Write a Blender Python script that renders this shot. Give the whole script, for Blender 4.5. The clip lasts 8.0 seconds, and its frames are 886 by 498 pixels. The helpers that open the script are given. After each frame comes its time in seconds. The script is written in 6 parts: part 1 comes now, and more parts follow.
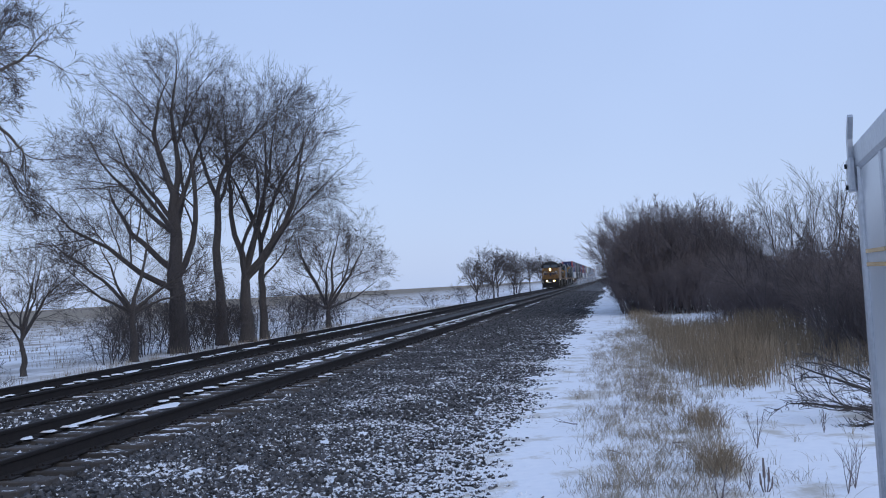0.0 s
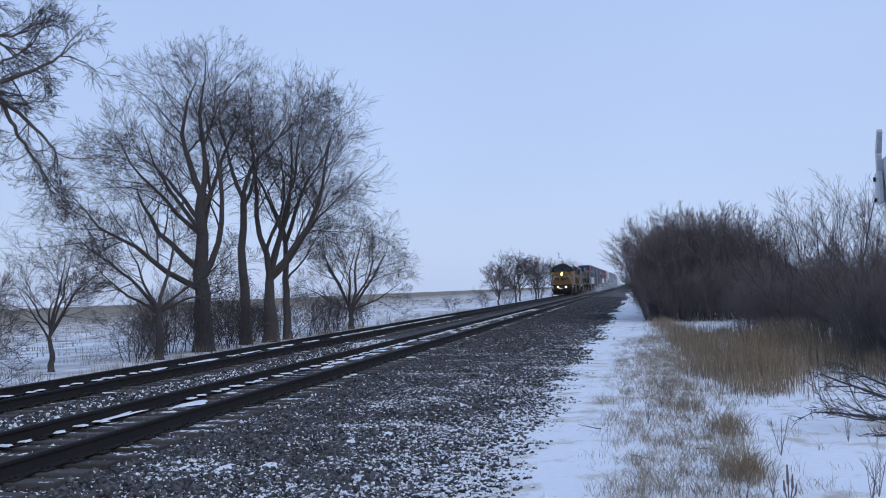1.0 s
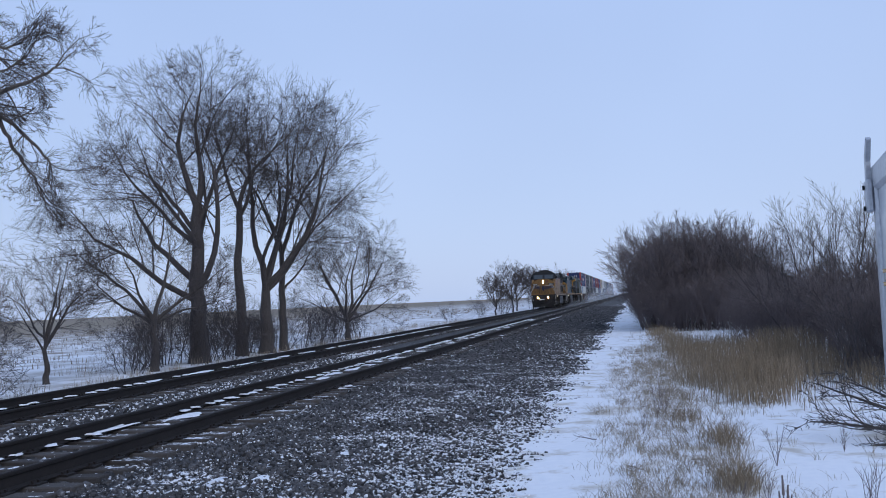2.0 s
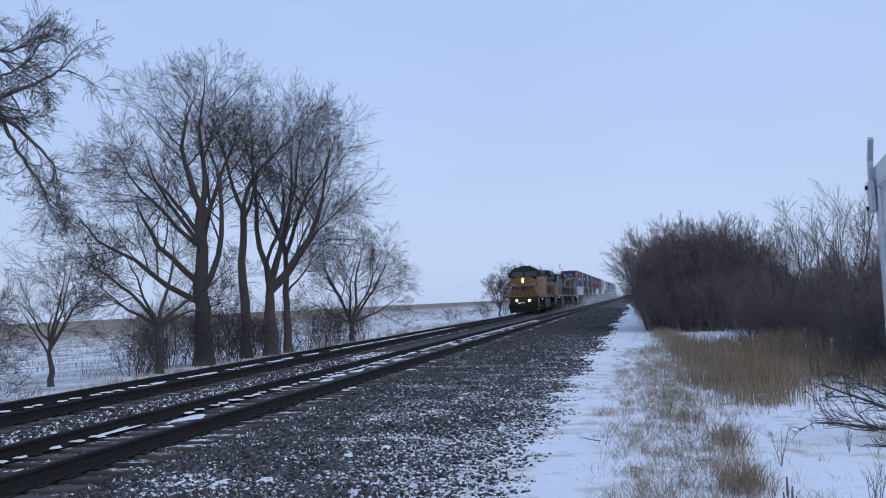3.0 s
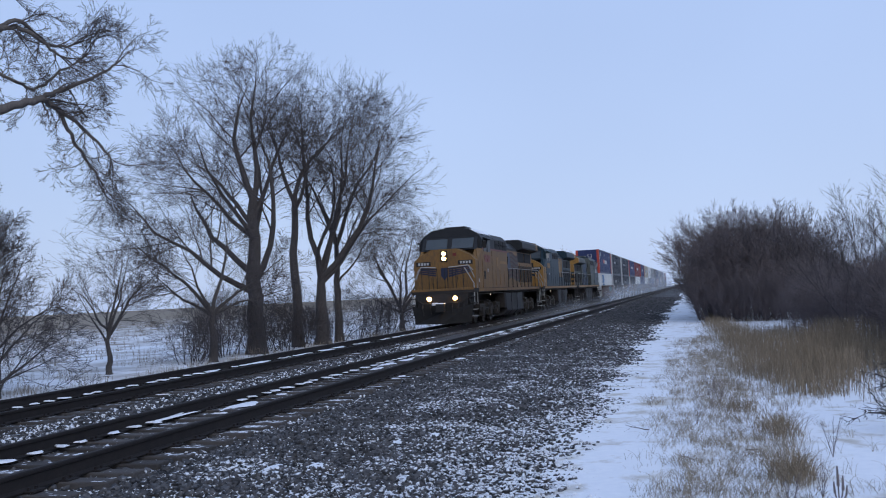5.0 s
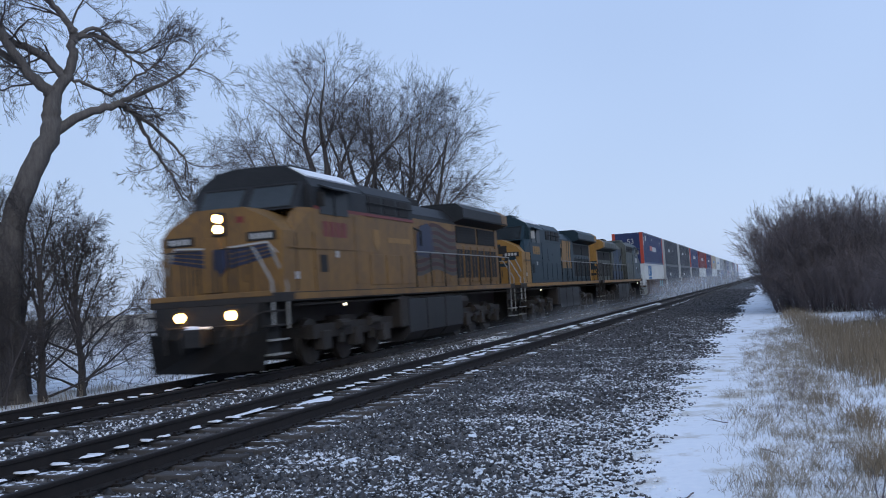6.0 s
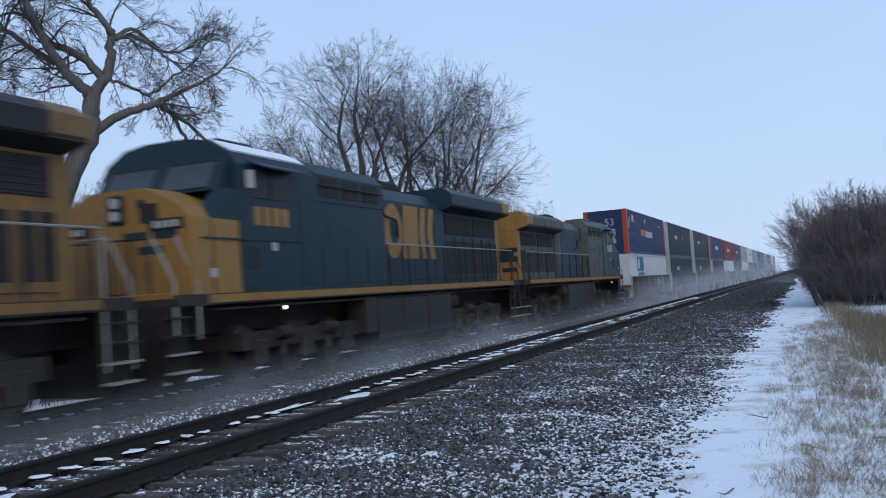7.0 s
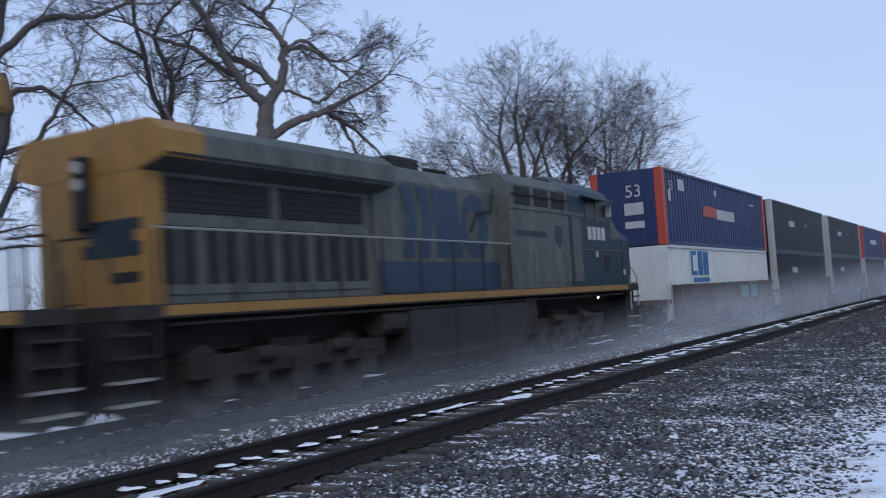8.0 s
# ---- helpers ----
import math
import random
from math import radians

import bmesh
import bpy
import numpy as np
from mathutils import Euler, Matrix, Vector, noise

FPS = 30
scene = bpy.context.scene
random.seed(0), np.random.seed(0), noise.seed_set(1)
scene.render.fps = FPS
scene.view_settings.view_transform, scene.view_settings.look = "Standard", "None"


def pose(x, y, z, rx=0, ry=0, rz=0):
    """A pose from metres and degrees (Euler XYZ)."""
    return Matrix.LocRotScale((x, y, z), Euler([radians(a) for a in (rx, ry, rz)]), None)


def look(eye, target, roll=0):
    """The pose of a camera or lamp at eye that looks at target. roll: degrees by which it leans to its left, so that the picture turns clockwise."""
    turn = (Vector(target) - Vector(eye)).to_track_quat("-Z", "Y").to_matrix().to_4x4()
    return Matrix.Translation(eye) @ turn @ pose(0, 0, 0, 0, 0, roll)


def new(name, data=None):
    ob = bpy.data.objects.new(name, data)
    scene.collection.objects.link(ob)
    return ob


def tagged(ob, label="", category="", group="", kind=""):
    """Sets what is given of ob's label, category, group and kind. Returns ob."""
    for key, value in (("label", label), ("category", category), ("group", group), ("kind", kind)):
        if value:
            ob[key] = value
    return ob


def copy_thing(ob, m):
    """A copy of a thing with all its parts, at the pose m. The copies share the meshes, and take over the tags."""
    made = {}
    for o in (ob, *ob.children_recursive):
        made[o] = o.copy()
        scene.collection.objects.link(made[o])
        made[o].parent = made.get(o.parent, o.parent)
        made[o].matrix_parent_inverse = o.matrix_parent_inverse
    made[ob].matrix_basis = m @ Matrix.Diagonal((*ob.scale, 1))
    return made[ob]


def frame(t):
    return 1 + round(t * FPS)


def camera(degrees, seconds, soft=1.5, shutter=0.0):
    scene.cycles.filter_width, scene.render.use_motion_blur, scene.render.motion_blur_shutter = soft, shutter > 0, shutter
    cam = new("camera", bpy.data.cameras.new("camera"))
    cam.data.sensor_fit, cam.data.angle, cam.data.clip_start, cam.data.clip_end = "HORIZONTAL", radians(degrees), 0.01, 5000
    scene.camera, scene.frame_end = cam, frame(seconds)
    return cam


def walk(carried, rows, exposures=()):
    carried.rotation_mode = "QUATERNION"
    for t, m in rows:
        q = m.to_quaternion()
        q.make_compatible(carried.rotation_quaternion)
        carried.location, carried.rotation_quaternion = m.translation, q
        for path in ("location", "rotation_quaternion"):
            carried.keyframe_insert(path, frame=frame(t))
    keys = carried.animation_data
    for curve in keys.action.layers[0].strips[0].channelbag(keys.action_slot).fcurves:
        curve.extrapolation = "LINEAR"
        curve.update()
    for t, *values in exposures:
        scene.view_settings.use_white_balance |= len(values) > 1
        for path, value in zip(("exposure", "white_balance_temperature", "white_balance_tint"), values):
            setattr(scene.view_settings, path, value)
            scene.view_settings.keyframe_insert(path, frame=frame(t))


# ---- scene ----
cam = camera(50.03, 8.0, 1.0, 0.3)

PATH = [
    (0.0, pose(-0.011, 0.145, 1.490, 92.241, 3.368, 10.243)),
    (0.5, pose(-0.040, 0.044, 1.485, 92.113, 2.801, 10.988)),
    (1.0, pose(-0.050, -0.008, 1.489, 92.517, 2.443, 11.551)),
    (1.5, pose(-0.026, 0.034, 1.492, 92.943, 2.643, 11.300)),
    (3.0, pose(-0.008, 0.054, 1.491, 93.229, 2.815, 11.641)),
    (3.5, pose(0.014, 0.065, 1.493, 92.960, 2.822, 11.449)),
    (4.0, pose(0.052, 0.073, 1.489, 93.035, 2.862, 11.686)),
    (5.5, pose(0.025, -0.033, 1.467, 92.613, 3.130, 16.917)),
    (6.0, pose(0.007, -0.031, 1.458, 92.740, 3.622, 18.882)),
    (6.5, pose(0.011, -0.040, 1.461, 92.653, 3.861, 19.678)),
    (7.0, pose(-0.001, -0.036, 1.459, 92.614, 3.989, 21.008)),
    (7.5, pose(-0.029, -0.058, 1.467, 93.000, 4.019, 24.714)),
    (8.0, pose(0.057, -0.209, 1.505, 93.232, 3.576, 30.659)),
]
walk(cam, PATH, [(0.0, 0.0, 6500, 10), (5.5, 0.0, 6500, 10), (6.5, 0.07, 6540, 4), (7.0, 0.10, 6560, 4), (7.5, 0.09, 6600, 8), (8.0, 0.08, 6620, 9)])

NEAR_TRACK, FAR_TRACK = -6.97, -11.18     # centre lines; rail heads are at z = 0
SPEED, NOSE = 25.4, 170.35                # train: metres a second; its nose at 0 s
FIELD, VERGE = -1.0, -0.42                # levels of the field and of the verge

# ---- sky and light ----
world = bpy.data.worlds.new("overcast_sky")
scene.world = world
world.use_nodes = True
wn, wl = world.node_tree.nodes, world.node_tree.links
bg = wn["Background"]
sky = wn.new("ShaderNodeTexSky")
sky.sky_type, sky.sun_disc = "NISHITA", False
sky.sun_elevation, sky.sun_rotation = radians(14), radians(150)
geo = wn.new("ShaderNodeTexCoord")
sep = wn.new("ShaderNodeSeparateXYZ")
wl.new(geo.outputs["Generated"], sep.inputs[0])
ramp = wn.new("ShaderNodeValToRGB")
ramp.color_ramp.elements[0].position, ramp.color_ramp.elements[0].color = 0.0, (0.455, 0.575, 0.85, 1)
ramp.color_ramp.elements[1].position, ramp.color_ramp.elements[1].color = 0.55, (0.345, 0.485, 0.81, 1)
wl.new(sep.outputs["Z"], ramp.inputs[0])
cl = wn.new("ShaderNodeTexNoise")
cl.inputs["Scale"].default_value, cl.inputs["Detail"].default_value = 1.6, 3
wl.new(geo.outputs["Generated"], cl.inputs["Vector"])
mr = wn.new("ShaderNodeMapRange")
mr.inputs["From Min"].default_value, mr.inputs["From Max"].default_value = 0.3, 0.7
mr.inputs["To Min"].default_value, mr.inputs["To Max"].default_value = 0.93, 1.07
wl.new(cl.outputs["Fac"], mr.inputs["Value"])
sc = wn.new("ShaderNodeVectorMath")
sc.operation = "SCALE"
wl.new(ramp.outputs["Color"], sc.inputs[0])
wl.new(mr.outputs["Result"], sc.inputs["Scale"])
sk = wn.new("ShaderNodeVectorMath")
sk.operation = "SCALE"
sk.inputs["Scale"].default_value = 0.05
wl.new(sky.outputs["Color"], sk.inputs[0])
ad = wn.new("ShaderNodeMixRGB")
ad.blend_type = "ADD"
ad.inputs[0].default_value = 0.25
wl.new(sc.outputs[0], ad.inputs[1])
wl.new(sk.outputs[0], ad.inputs[2])
wl.new(ad.outputs[0], bg.inputs["Color"])
bg.inputs["Strength"].default_value = 1.0

sun = new("sun", bpy.data.lights.new("sun", "SUN"))
sun.data.energy, sun.data.angle, sun.data.color = 0.95, radians(40), (1.0, 0.96, 0.92)
sun.matrix_basis = look((30, -40, 30), (0, 0, 0))
scene.view_settings.exposure = 0.0


# ---- materials ----
def material(name, base, second=None, rough=0.8, metal=0.0, scale=6.0, fine=60.0, bump=0.2, island=0.0, amount=0.5, stretch=(1, 1, 1), detail=4.0, dist=0.01, gloss=0.3):
    """A surface of two colours mixed by a coarse and a fine noise, with fine relief."""
    m = bpy.data.materials.new(name)
    m.use_nodes = True
    n, l = m.node_tree.nodes, m.node_tree.links
    b = n["Principled BSDF"]
    second = second or tuple(c * 0.7 for c in base)
    co = n.new("ShaderNodeTexCoord")
    mp = n.new("ShaderNodeMapping")
    mp.inputs["Scale"].default_value = stretch
    l.new(co.outputs["Object"], mp.inputs[0])
    a = n.new("ShaderNodeTexNoise")
    a.inputs["Scale"].default_value, a.inputs["Detail"].default_value = scale, detail
    l.new(mp.outputs[0], a.inputs["Vector"])
    f = n.new("ShaderNodeTexNoise")
    f.inputs["Scale"].default_value, f.inputs["Detail"].default_value = fine, 3
    l.new(mp.outputs[0], f.inputs["Vector"])
    mx = n.new("ShaderNodeMath")
    mx.operation = "MULTIPLY_ADD"
    mx.inputs[1].default_value, mx.inputs[2].default_value = 0.5, 0.0
    l.new(f.outputs["Fac"], mx.inputs[0])
    sm = n.new("ShaderNodeMath")
    sm.operation = "MULTIPLY_ADD"
    sm.inputs[1].default_value = 0.5
    l.new(a.outputs["Fac"], sm.inputs[0])
    l.new(mx.outputs[0], sm.inputs[2])
    st = n.new("ShaderNodeMapRange")
    st.inputs["From Min"].default_value, st.inputs["From Max"].default_value = 0.5 - 0.22, 0.5 + 0.22
    st.inputs["To Min"].default_value, st.inputs["To Max"].default_value = 0.5 - amount, 0.5 + amount
    l.new(sm.outputs[0], st.inputs["Value"])
    c = n.new("ShaderNodeMixRGB")
    c.inputs[1].default_value, c.inputs[2].default_value = (*base, 1), (*second, 1)
    l.new(st.outputs[0], c.inputs[0])
    out = c.outputs[0]
    if island:
        g = n.new("ShaderNodeNewGeometry")
        o = n.new("ShaderNodeObjectInfo")
        add = n.new("ShaderNodeMath")
        add.operation = "ADD"
        l.new(g.outputs["Random Per Island"], add.inputs[0])
        l.new(o.outputs["Random"], add.inputs[1])
        fr = n.new("ShaderNodeMath")
        fr.operation = "FRACT"
        l.new(add.outputs[0], fr.inputs[0])
        v = n.new("ShaderNodeMapRange")
        v.inputs["To Min"].default_value, v.inputs["To Max"].default_value = 1 - island, 1 + island
        l.new(fr.outputs[0], v.inputs["Value"])
        h = n.new("ShaderNodeHueSaturation")
        l.new(out, h.inputs["Color"])
        l.new(v.outputs[0], h.inputs["Value"])
        out = h.outputs[0]
    l.new(out, b.inputs["Base Color"])
    b.inputs["Roughness"].default_value, b.inputs["Metallic"].default_value = rough, metal
    b.inputs["Specular IOR Level"].default_value = gloss
    if bump:
        bp = n.new("ShaderNodeBump")
        bp.inputs["Strength"].default_value, bp.inputs["Distance"].default_value = bump, dist
        l.new(sm.outputs[0], bp.inputs["Height"])
        l.new(bp.outputs[0], b.inputs["Normal"])
    return m


def glow(name, colour, strength):
    m = bpy.data.materials.new(name)
    m.use_nodes = True
    b = m.node_tree.nodes["Principled BSDF"]
    b.inputs["Base Color"].default_value = (*colour, 1)
    b.inputs["Emission Color"].default_value = (*colour, 1)
    b.inputs["Emission Strength"].default_value = strength
    return m


def two_zone(name, low, high, scale, cut, width, fine, rough=0.9, bump=0.5, dist=0.03, by_x=None, by_y=None):
    """Two ground covers parted by noise; by_x and by_y shift the parting along an axis (from, to, shift at from, shift at to)."""
    m = bpy.data.materials.new(name)
    m.use_nodes = True
    n, l = m.node_tree.nodes, m.node_tree.links
    b = n["Principled BSDF"]
    g = n.new("ShaderNodeNewGeometry")
    a = n.new("ShaderNodeTexNoise")
    a.inputs["Scale"].default_value, a.inputs["Detail"].default_value, a.inputs["Roughness"].default_value = scale, 6, 0.65
    l.new(g.outputs["Position"], a.inputs["Vector"])
    val = a.outputs["Fac"]
    for axis, shift in (("X", by_x), ("Y", by_y)):
        if not shift:
            continue
        s = n.new("ShaderNodeSeparateXYZ")
        l.new(g.outputs["Position"], s.inputs[0])
        r = n.new("ShaderNodeMapRange")
        r.inputs["From Min"].default_value, r.inputs["From Max"].default_value = shift[0], shift[1]
        r.inputs["To Min"].default_value, r.inputs["To Max"].default_value = shift[2], shift[3]
        l.new(s.outputs[axis], r.inputs["Value"])
        ad = n.new("ShaderNodeMath")
        l.new(val, ad.inputs[0])
        l.new(r.outputs[0], ad.inputs[1])
        val = ad.outputs[0]
    st = n.new("ShaderNodeMapRange")
    st.inputs["From Min"].default_value, st.inputs["From Max"].default_value = cut - width, cut + width
    l.new(val, st.inputs["Value"])
    f = n.new("ShaderNodeTexNoise")
    f.inputs["Scale"].default_value, f.inputs["Detail"].default_value = fine, 4
    l.new(g.outputs["Position"], f.inputs["Vector"])
    cols = []
    for pair in (low, high):
        c = n.new("ShaderNodeMixRGB")
        c.inputs[1].default_value, c.inputs[2].default_value = (*pair[0], 1), (*pair[1], 1)
        l.new(f.outputs["Fac"], c.inputs[0])
        cols.append(c.outputs[0])
    c = n.new("ShaderNodeMixRGB")
    l.new(st.outputs[0], c.inputs[0])
    l.new(cols[0], c.inputs[1])
    l.new(cols[1], c.inputs[2])
    l.new(c.outputs[0], b.inputs["Base Color"])
    b.inputs["Roughness"].default_value = rough
    bp = n.new("ShaderNodeBump")
    bp.inputs["Strength"].default_value, bp.inputs["Distance"].default_value = bump, dist
    l.new(f.outputs["Fac"], bp.inputs["Height"])
    l.new(bp.outputs[0], b.inputs["Normal"])
    return m


SNOW = ((0.74, 0.77, 0.82), (0.88, 0.89, 0.91))
M = dict(
    snow_verge=two_zone("snow_verge", ((0.46, 0.42, 0.36), (0.60, 0.57, 0.52)), SNOW, 1.5, 0.41, 0.07, 9, bump=0.45),
    snow_field=two_zone("stubble_field", ((0.17, 0.135, 0.095), (0.27, 0.22, 0.155)), SNOW, 0.35, 0.53, 0.16, 3.0, bump=0.5, by_x=(-140, -25, -0.22, 0.12)),
    ballast_bed=two_zone("ballast_bed", ((0.026, 0.026, 0.029), (0.075, 0.073, 0.074)), SNOW, 15, 0.57, 0.03, 40, bump=0.8, by_x=(-5.2, -1.2, 0.0, 0.13), by_y=(9, 45, 0.02, -0.13)),
    stone=material("ballast_stone", (0.030, 0.030, 0.034), (0.105, 0.103, 0.104), 0.85, scale=9, fine=80, bump=0.4, island=0.75),
    stone_snowy=material("frosted_stone", (0.72, 0.75, 0.80), (0.86, 0.87, 0.9), 0.9, scale=9, fine=60, bump=0.3, island=0.1),
    snow=material("snow", (0.84, 0.86, 0.89), (0.74, 0.77, 0.82), 0.85, scale=8, fine=90, bump=0.4),
    tie=material("tie_wood", (0.045, 0.041, 0.040), (0.10, 0.092, 0.088), 0.9, scale=5, fine=45, bump=0.6, island=0.35, stretch=(1, 7, 7)),
    rail=material("rail_steel", (0.013, 0.012, 0.013), (0.028, 0.023, 0.022), 0.8, 0.1, 7, 70, 0.3),
    railhead=material("polished_railhead", (0.42, 0.42, 0.43), (0.30, 0.29, 0.29), 0.34, 1.0, 3, 50, 0.05),
    bark=material("bark", (0.042, 0.037, 0.037), (0.10, 0.09, 0.086), 0.95, scale=3, fine=22, bump=0.8, stretch=(4, 4, 1), dist=0.03),
    pale_bark=material("pale_bark", (0.065, 0.058, 0.056), (0.17, 0.155, 0.145), 0.95, scale=3, fine=22, bump=0.8, stretch=(4, 4, 1), dist=0.03),
    twig=material("twig_bark", (0.052, 0.047, 0.049), (0.10, 0.088, 0.089), 0.95, scale=2, fine=14, bump=0.2),
    thicket=material("thicket_bark", (0.11, 0.092, 0.095), (0.19, 0.16, 0.16), 0.95, scale=2, fine=14, bump=0.2),
    reed=material("dry_grass", (0.30, 0.24, 0.165), (0.19, 0.15, 0.11), 0.9, scale=1.5, fine=12, bump=0.1, island=0.35),
    weed=material("dead_weed", (0.24, 0.20, 0.15), (0.38, 0.33, 0.26), 0.9, scale=2, fine=14, bump=0.1, island=0.4),
    trailer=material("trailer_aluminium", (0.74, 0.75, 0.76), (0.64, 0.65, 0.66), 0.30, 0.6, 1.5, 30, 0.06, amount=0.3),
    trailer_trim=material("trailer_trim", (0.66, 0.67, 0.69), (0.46, 0.47, 0.49), 0.4, 0.8, 6, 60, 0.1),
    tyre=material("tyre_rubber", (0.02, 0.02, 0.021), (0.035, 0.034, 0.033), 0.85, scale=8, fine=60),
)


def snow_dust(m, lo, hi, scale, cut, width, by_x, by_y):
    """Snow that has settled on the upward faces, in patches."""
    n, l = m.node_tree.nodes, m.node_tree.links
    b = n["Principled BSDF"]
    old = b.inputs["Base Color"].links[0].from_socket
    g = n.new("ShaderNodeNewGeometry")
    s = n.new("ShaderNodeSeparateXYZ")
    l.new(g.outputs["Normal"], s.inputs[0])
    up = n.new("ShaderNodeMapRange")
    up.inputs["From Min"].default_value, up.inputs["From Max"].default_value = lo, hi
    l.new(s.outputs["Z"], up.inputs["Value"])
    p = n.new("ShaderNodeSeparateXYZ")
    l.new(g.outputs["Position"], p.inputs[0])
    sh = n.new("ShaderNodeMapRange")
    for k, x in zip(("From Min", "From Max", "To Min", "To Max"), by_x):
        sh.inputs[k].default_value = x
    l.new(p.outputs["X"], sh.inputs["Value"])
    away = n.new("ShaderNodeMapRange")
    for k, x in zip(("From Min", "From Max", "To Min", "To Max"), by_y):
        away.inputs[k].default_value = x
    l.new(p.outputs["Y"], away.inputs["Value"])
    both = n.new("ShaderNodeMath")
    l.new(sh.outputs[0], both.inputs[0])
    l.new(away.outputs[0], both.inputs[1])
    total = both.outputs[0]
    for sc, w in ((scale, 0.6), (0.9, 0.4)):
        a = n.new("ShaderNodeTexNoise")
        a.inputs["Scale"].default_value, a.inputs["Detail"].default_value = sc, 3
        l.new(g.outputs["Position"], a.inputs["Vector"])
        q = n.new("ShaderNodeMath")
        q.operation = "MULTIPLY_ADD"
        q.inputs[1].default_value = w
        l.new(a.outputs["Fac"], q.inputs[0])
        l.new(total, q.inputs[2])
        total = q.outputs[0]
    st = n.new("ShaderNodeMapRange")
    st.inputs["From Min"].default_value, st.inputs["From Max"].default_value = cut - width, cut + width
    l.new(total, st.inputs["Value"])
    f = n.new("ShaderNodeMath")
    f.operation = "MULTIPLY"
    l.new(up.outputs[0], f.inputs[0])
    l.new(st.outputs[0], f.inputs[1])
    c = n.new("ShaderNodeMixRGB")
    l.new(f.outputs[0], c.inputs[0])
    l.new(old, c.inputs[1])
    c.inputs[2].default_value = (0.82, 0.84, 0.88, 1)
    l.new(c.outputs[0], b.inputs["Base Color"])


snow_dust(M["stone"], 0.5, 0.78, 15, 0.560, 0.03, (-5.6, -1.6, -0.034, 0.033), (8, 45, 0.012, -0.09))
snow_dust(M["tie"], 0.8, 0.95, 11, 0.57, 0.02, (-15, 0, 0.0, 0.0), (10, 60, 0.0, -0.03))


# ---- mesh helpers ----
def link(name, bm, mat, parent=None, label="", smooth=False):
    me = bpy.data.meshes.new(name)
    bm.to_mesh(me)
    bm.free()
    return place_mesh(name, me, mat, parent, label, smooth)


def place_mesh(name, me, mat, parent=None, label="", smooth=False):
    for m in mat if isinstance(mat, (list, tuple)) else [mat]:
        me.materials.append(m)
    if smooth:
        me.polygons.foreach_set("use_smooth", [True] * len(me.polygons))
    ob = new(name, me)
    if parent:
        ob.parent = parent
    if label:
        ob["label"] = label
    return ob


def part(name, bm, mat, parent, label="", smooth=False):
    return link(name, bm, mat, parent, label, smooth)


def arrays(name, verts, faces, mat, parent=None, label="", smooth=False):
    """A mesh from numpy arrays of vertices and of equal-sided faces."""
    me = bpy.data.meshes.new(name)
    verts, faces = np.asarray(verts, np.float32), np.asarray(faces, np.int32)
    k = faces.shape[1]
    me.vertices.add(len(verts))
    me.vertices.foreach_set("co", verts.ravel())
    me.loops.add(faces.size)
    me.loops.foreach_set("vertex_index", faces.ravel())
    me.polygons.add(len(faces))
    me.polygons.foreach_set("loop_start", np.arange(0, faces.size, k, dtype=np.int32))
    me.polygons.foreach_set("loop_total", np.full(len(faces), k, np.int32))
    me.update(calc_edges=True)
    return place_mesh(name, me, mat, parent, label, smooth)


def box(bm, x0, x1, y0, y1, z0, z1, bevel=0.0):
    vs = [bm.verts.new(p) for p in ((x0, y0, z0), (x1, y0, z0), (x1, y1, z0), (x0, y1, z0), (x0, y0, z1), (x1, y0, z1), (x1, y1, z1), (x0, y1, z1))]
    fs = [bm.faces.new([vs[i] for i in q]) for q in ((3, 2, 1, 0), (4, 5, 6, 7), (0, 1, 5, 4), (1, 2, 6, 5), (2, 3, 7, 6), (3, 0, 4, 7))]
    if bevel:
        es = list({e for f in fs for e in f.edges})
        bmesh.ops.bevel(bm, geom=es, offset=bevel, segments=1, affect="EDGES")
    return bm


def boxes(*rows, bevel=0.0):
    bm = bmesh.new()
    for r in rows:
        box(bm, *r, bevel=bevel)
    return bm


def prism(bm, outline, axis, a, b):
    """Extrude a closed outline: axis 'y' takes (x, z) points, axis 'x' (y, z), axis 'z' (x, y)."""
    put = {"y": lambda u, v, w: (u, w, v), "x": lambda u, v, w: (w, u, v), "z": lambda u, v, w: (u, v, w)}[axis]
    lo = [bm.verts.new(put(u, v, a)) for u, v in outline]
    hi = [bm.verts.new(put(u, v, b)) for u, v in outline]
    fs = [bm.faces.new(lo), bm.faces.new(hi[::-1])]
    for i in range(len(outline)):
        j = (i + 1) % len(outline)
        fs.append(bm.faces.new((lo[j], lo[i], hi[i], hi[j])))
    bmesh.ops.recalc_face_normals(bm, faces=fs)
    return bm


def rod(bm, p, q, r, sides=6, r2=None):
    p, q = Vector(p), Vector(q)
    d = q - p
    m = Matrix.Translation((p + q) / 2) @ d.to_track_quat("Z", "Y").to_matrix().to_4x4()
    bmesh.ops.create_cone(bm, cap_ends=True, segments=sides, radius1=r, radius2=r if r2 is None else r2, depth=d.length, matrix=m)
    return bm


def rods(paths, r, sides=5):
    bm = bmesh.new()
    for path in paths:
        for p, q in zip(path, path[1:]):
            rod(bm, p, q, r, sides)
    return bm


# ---- ground ----
def smooth_step(a, b, t):
    t = min(1.0, max(0.0, (t - a) / (b - a)))
    return t * t * (3 - 2 * t)


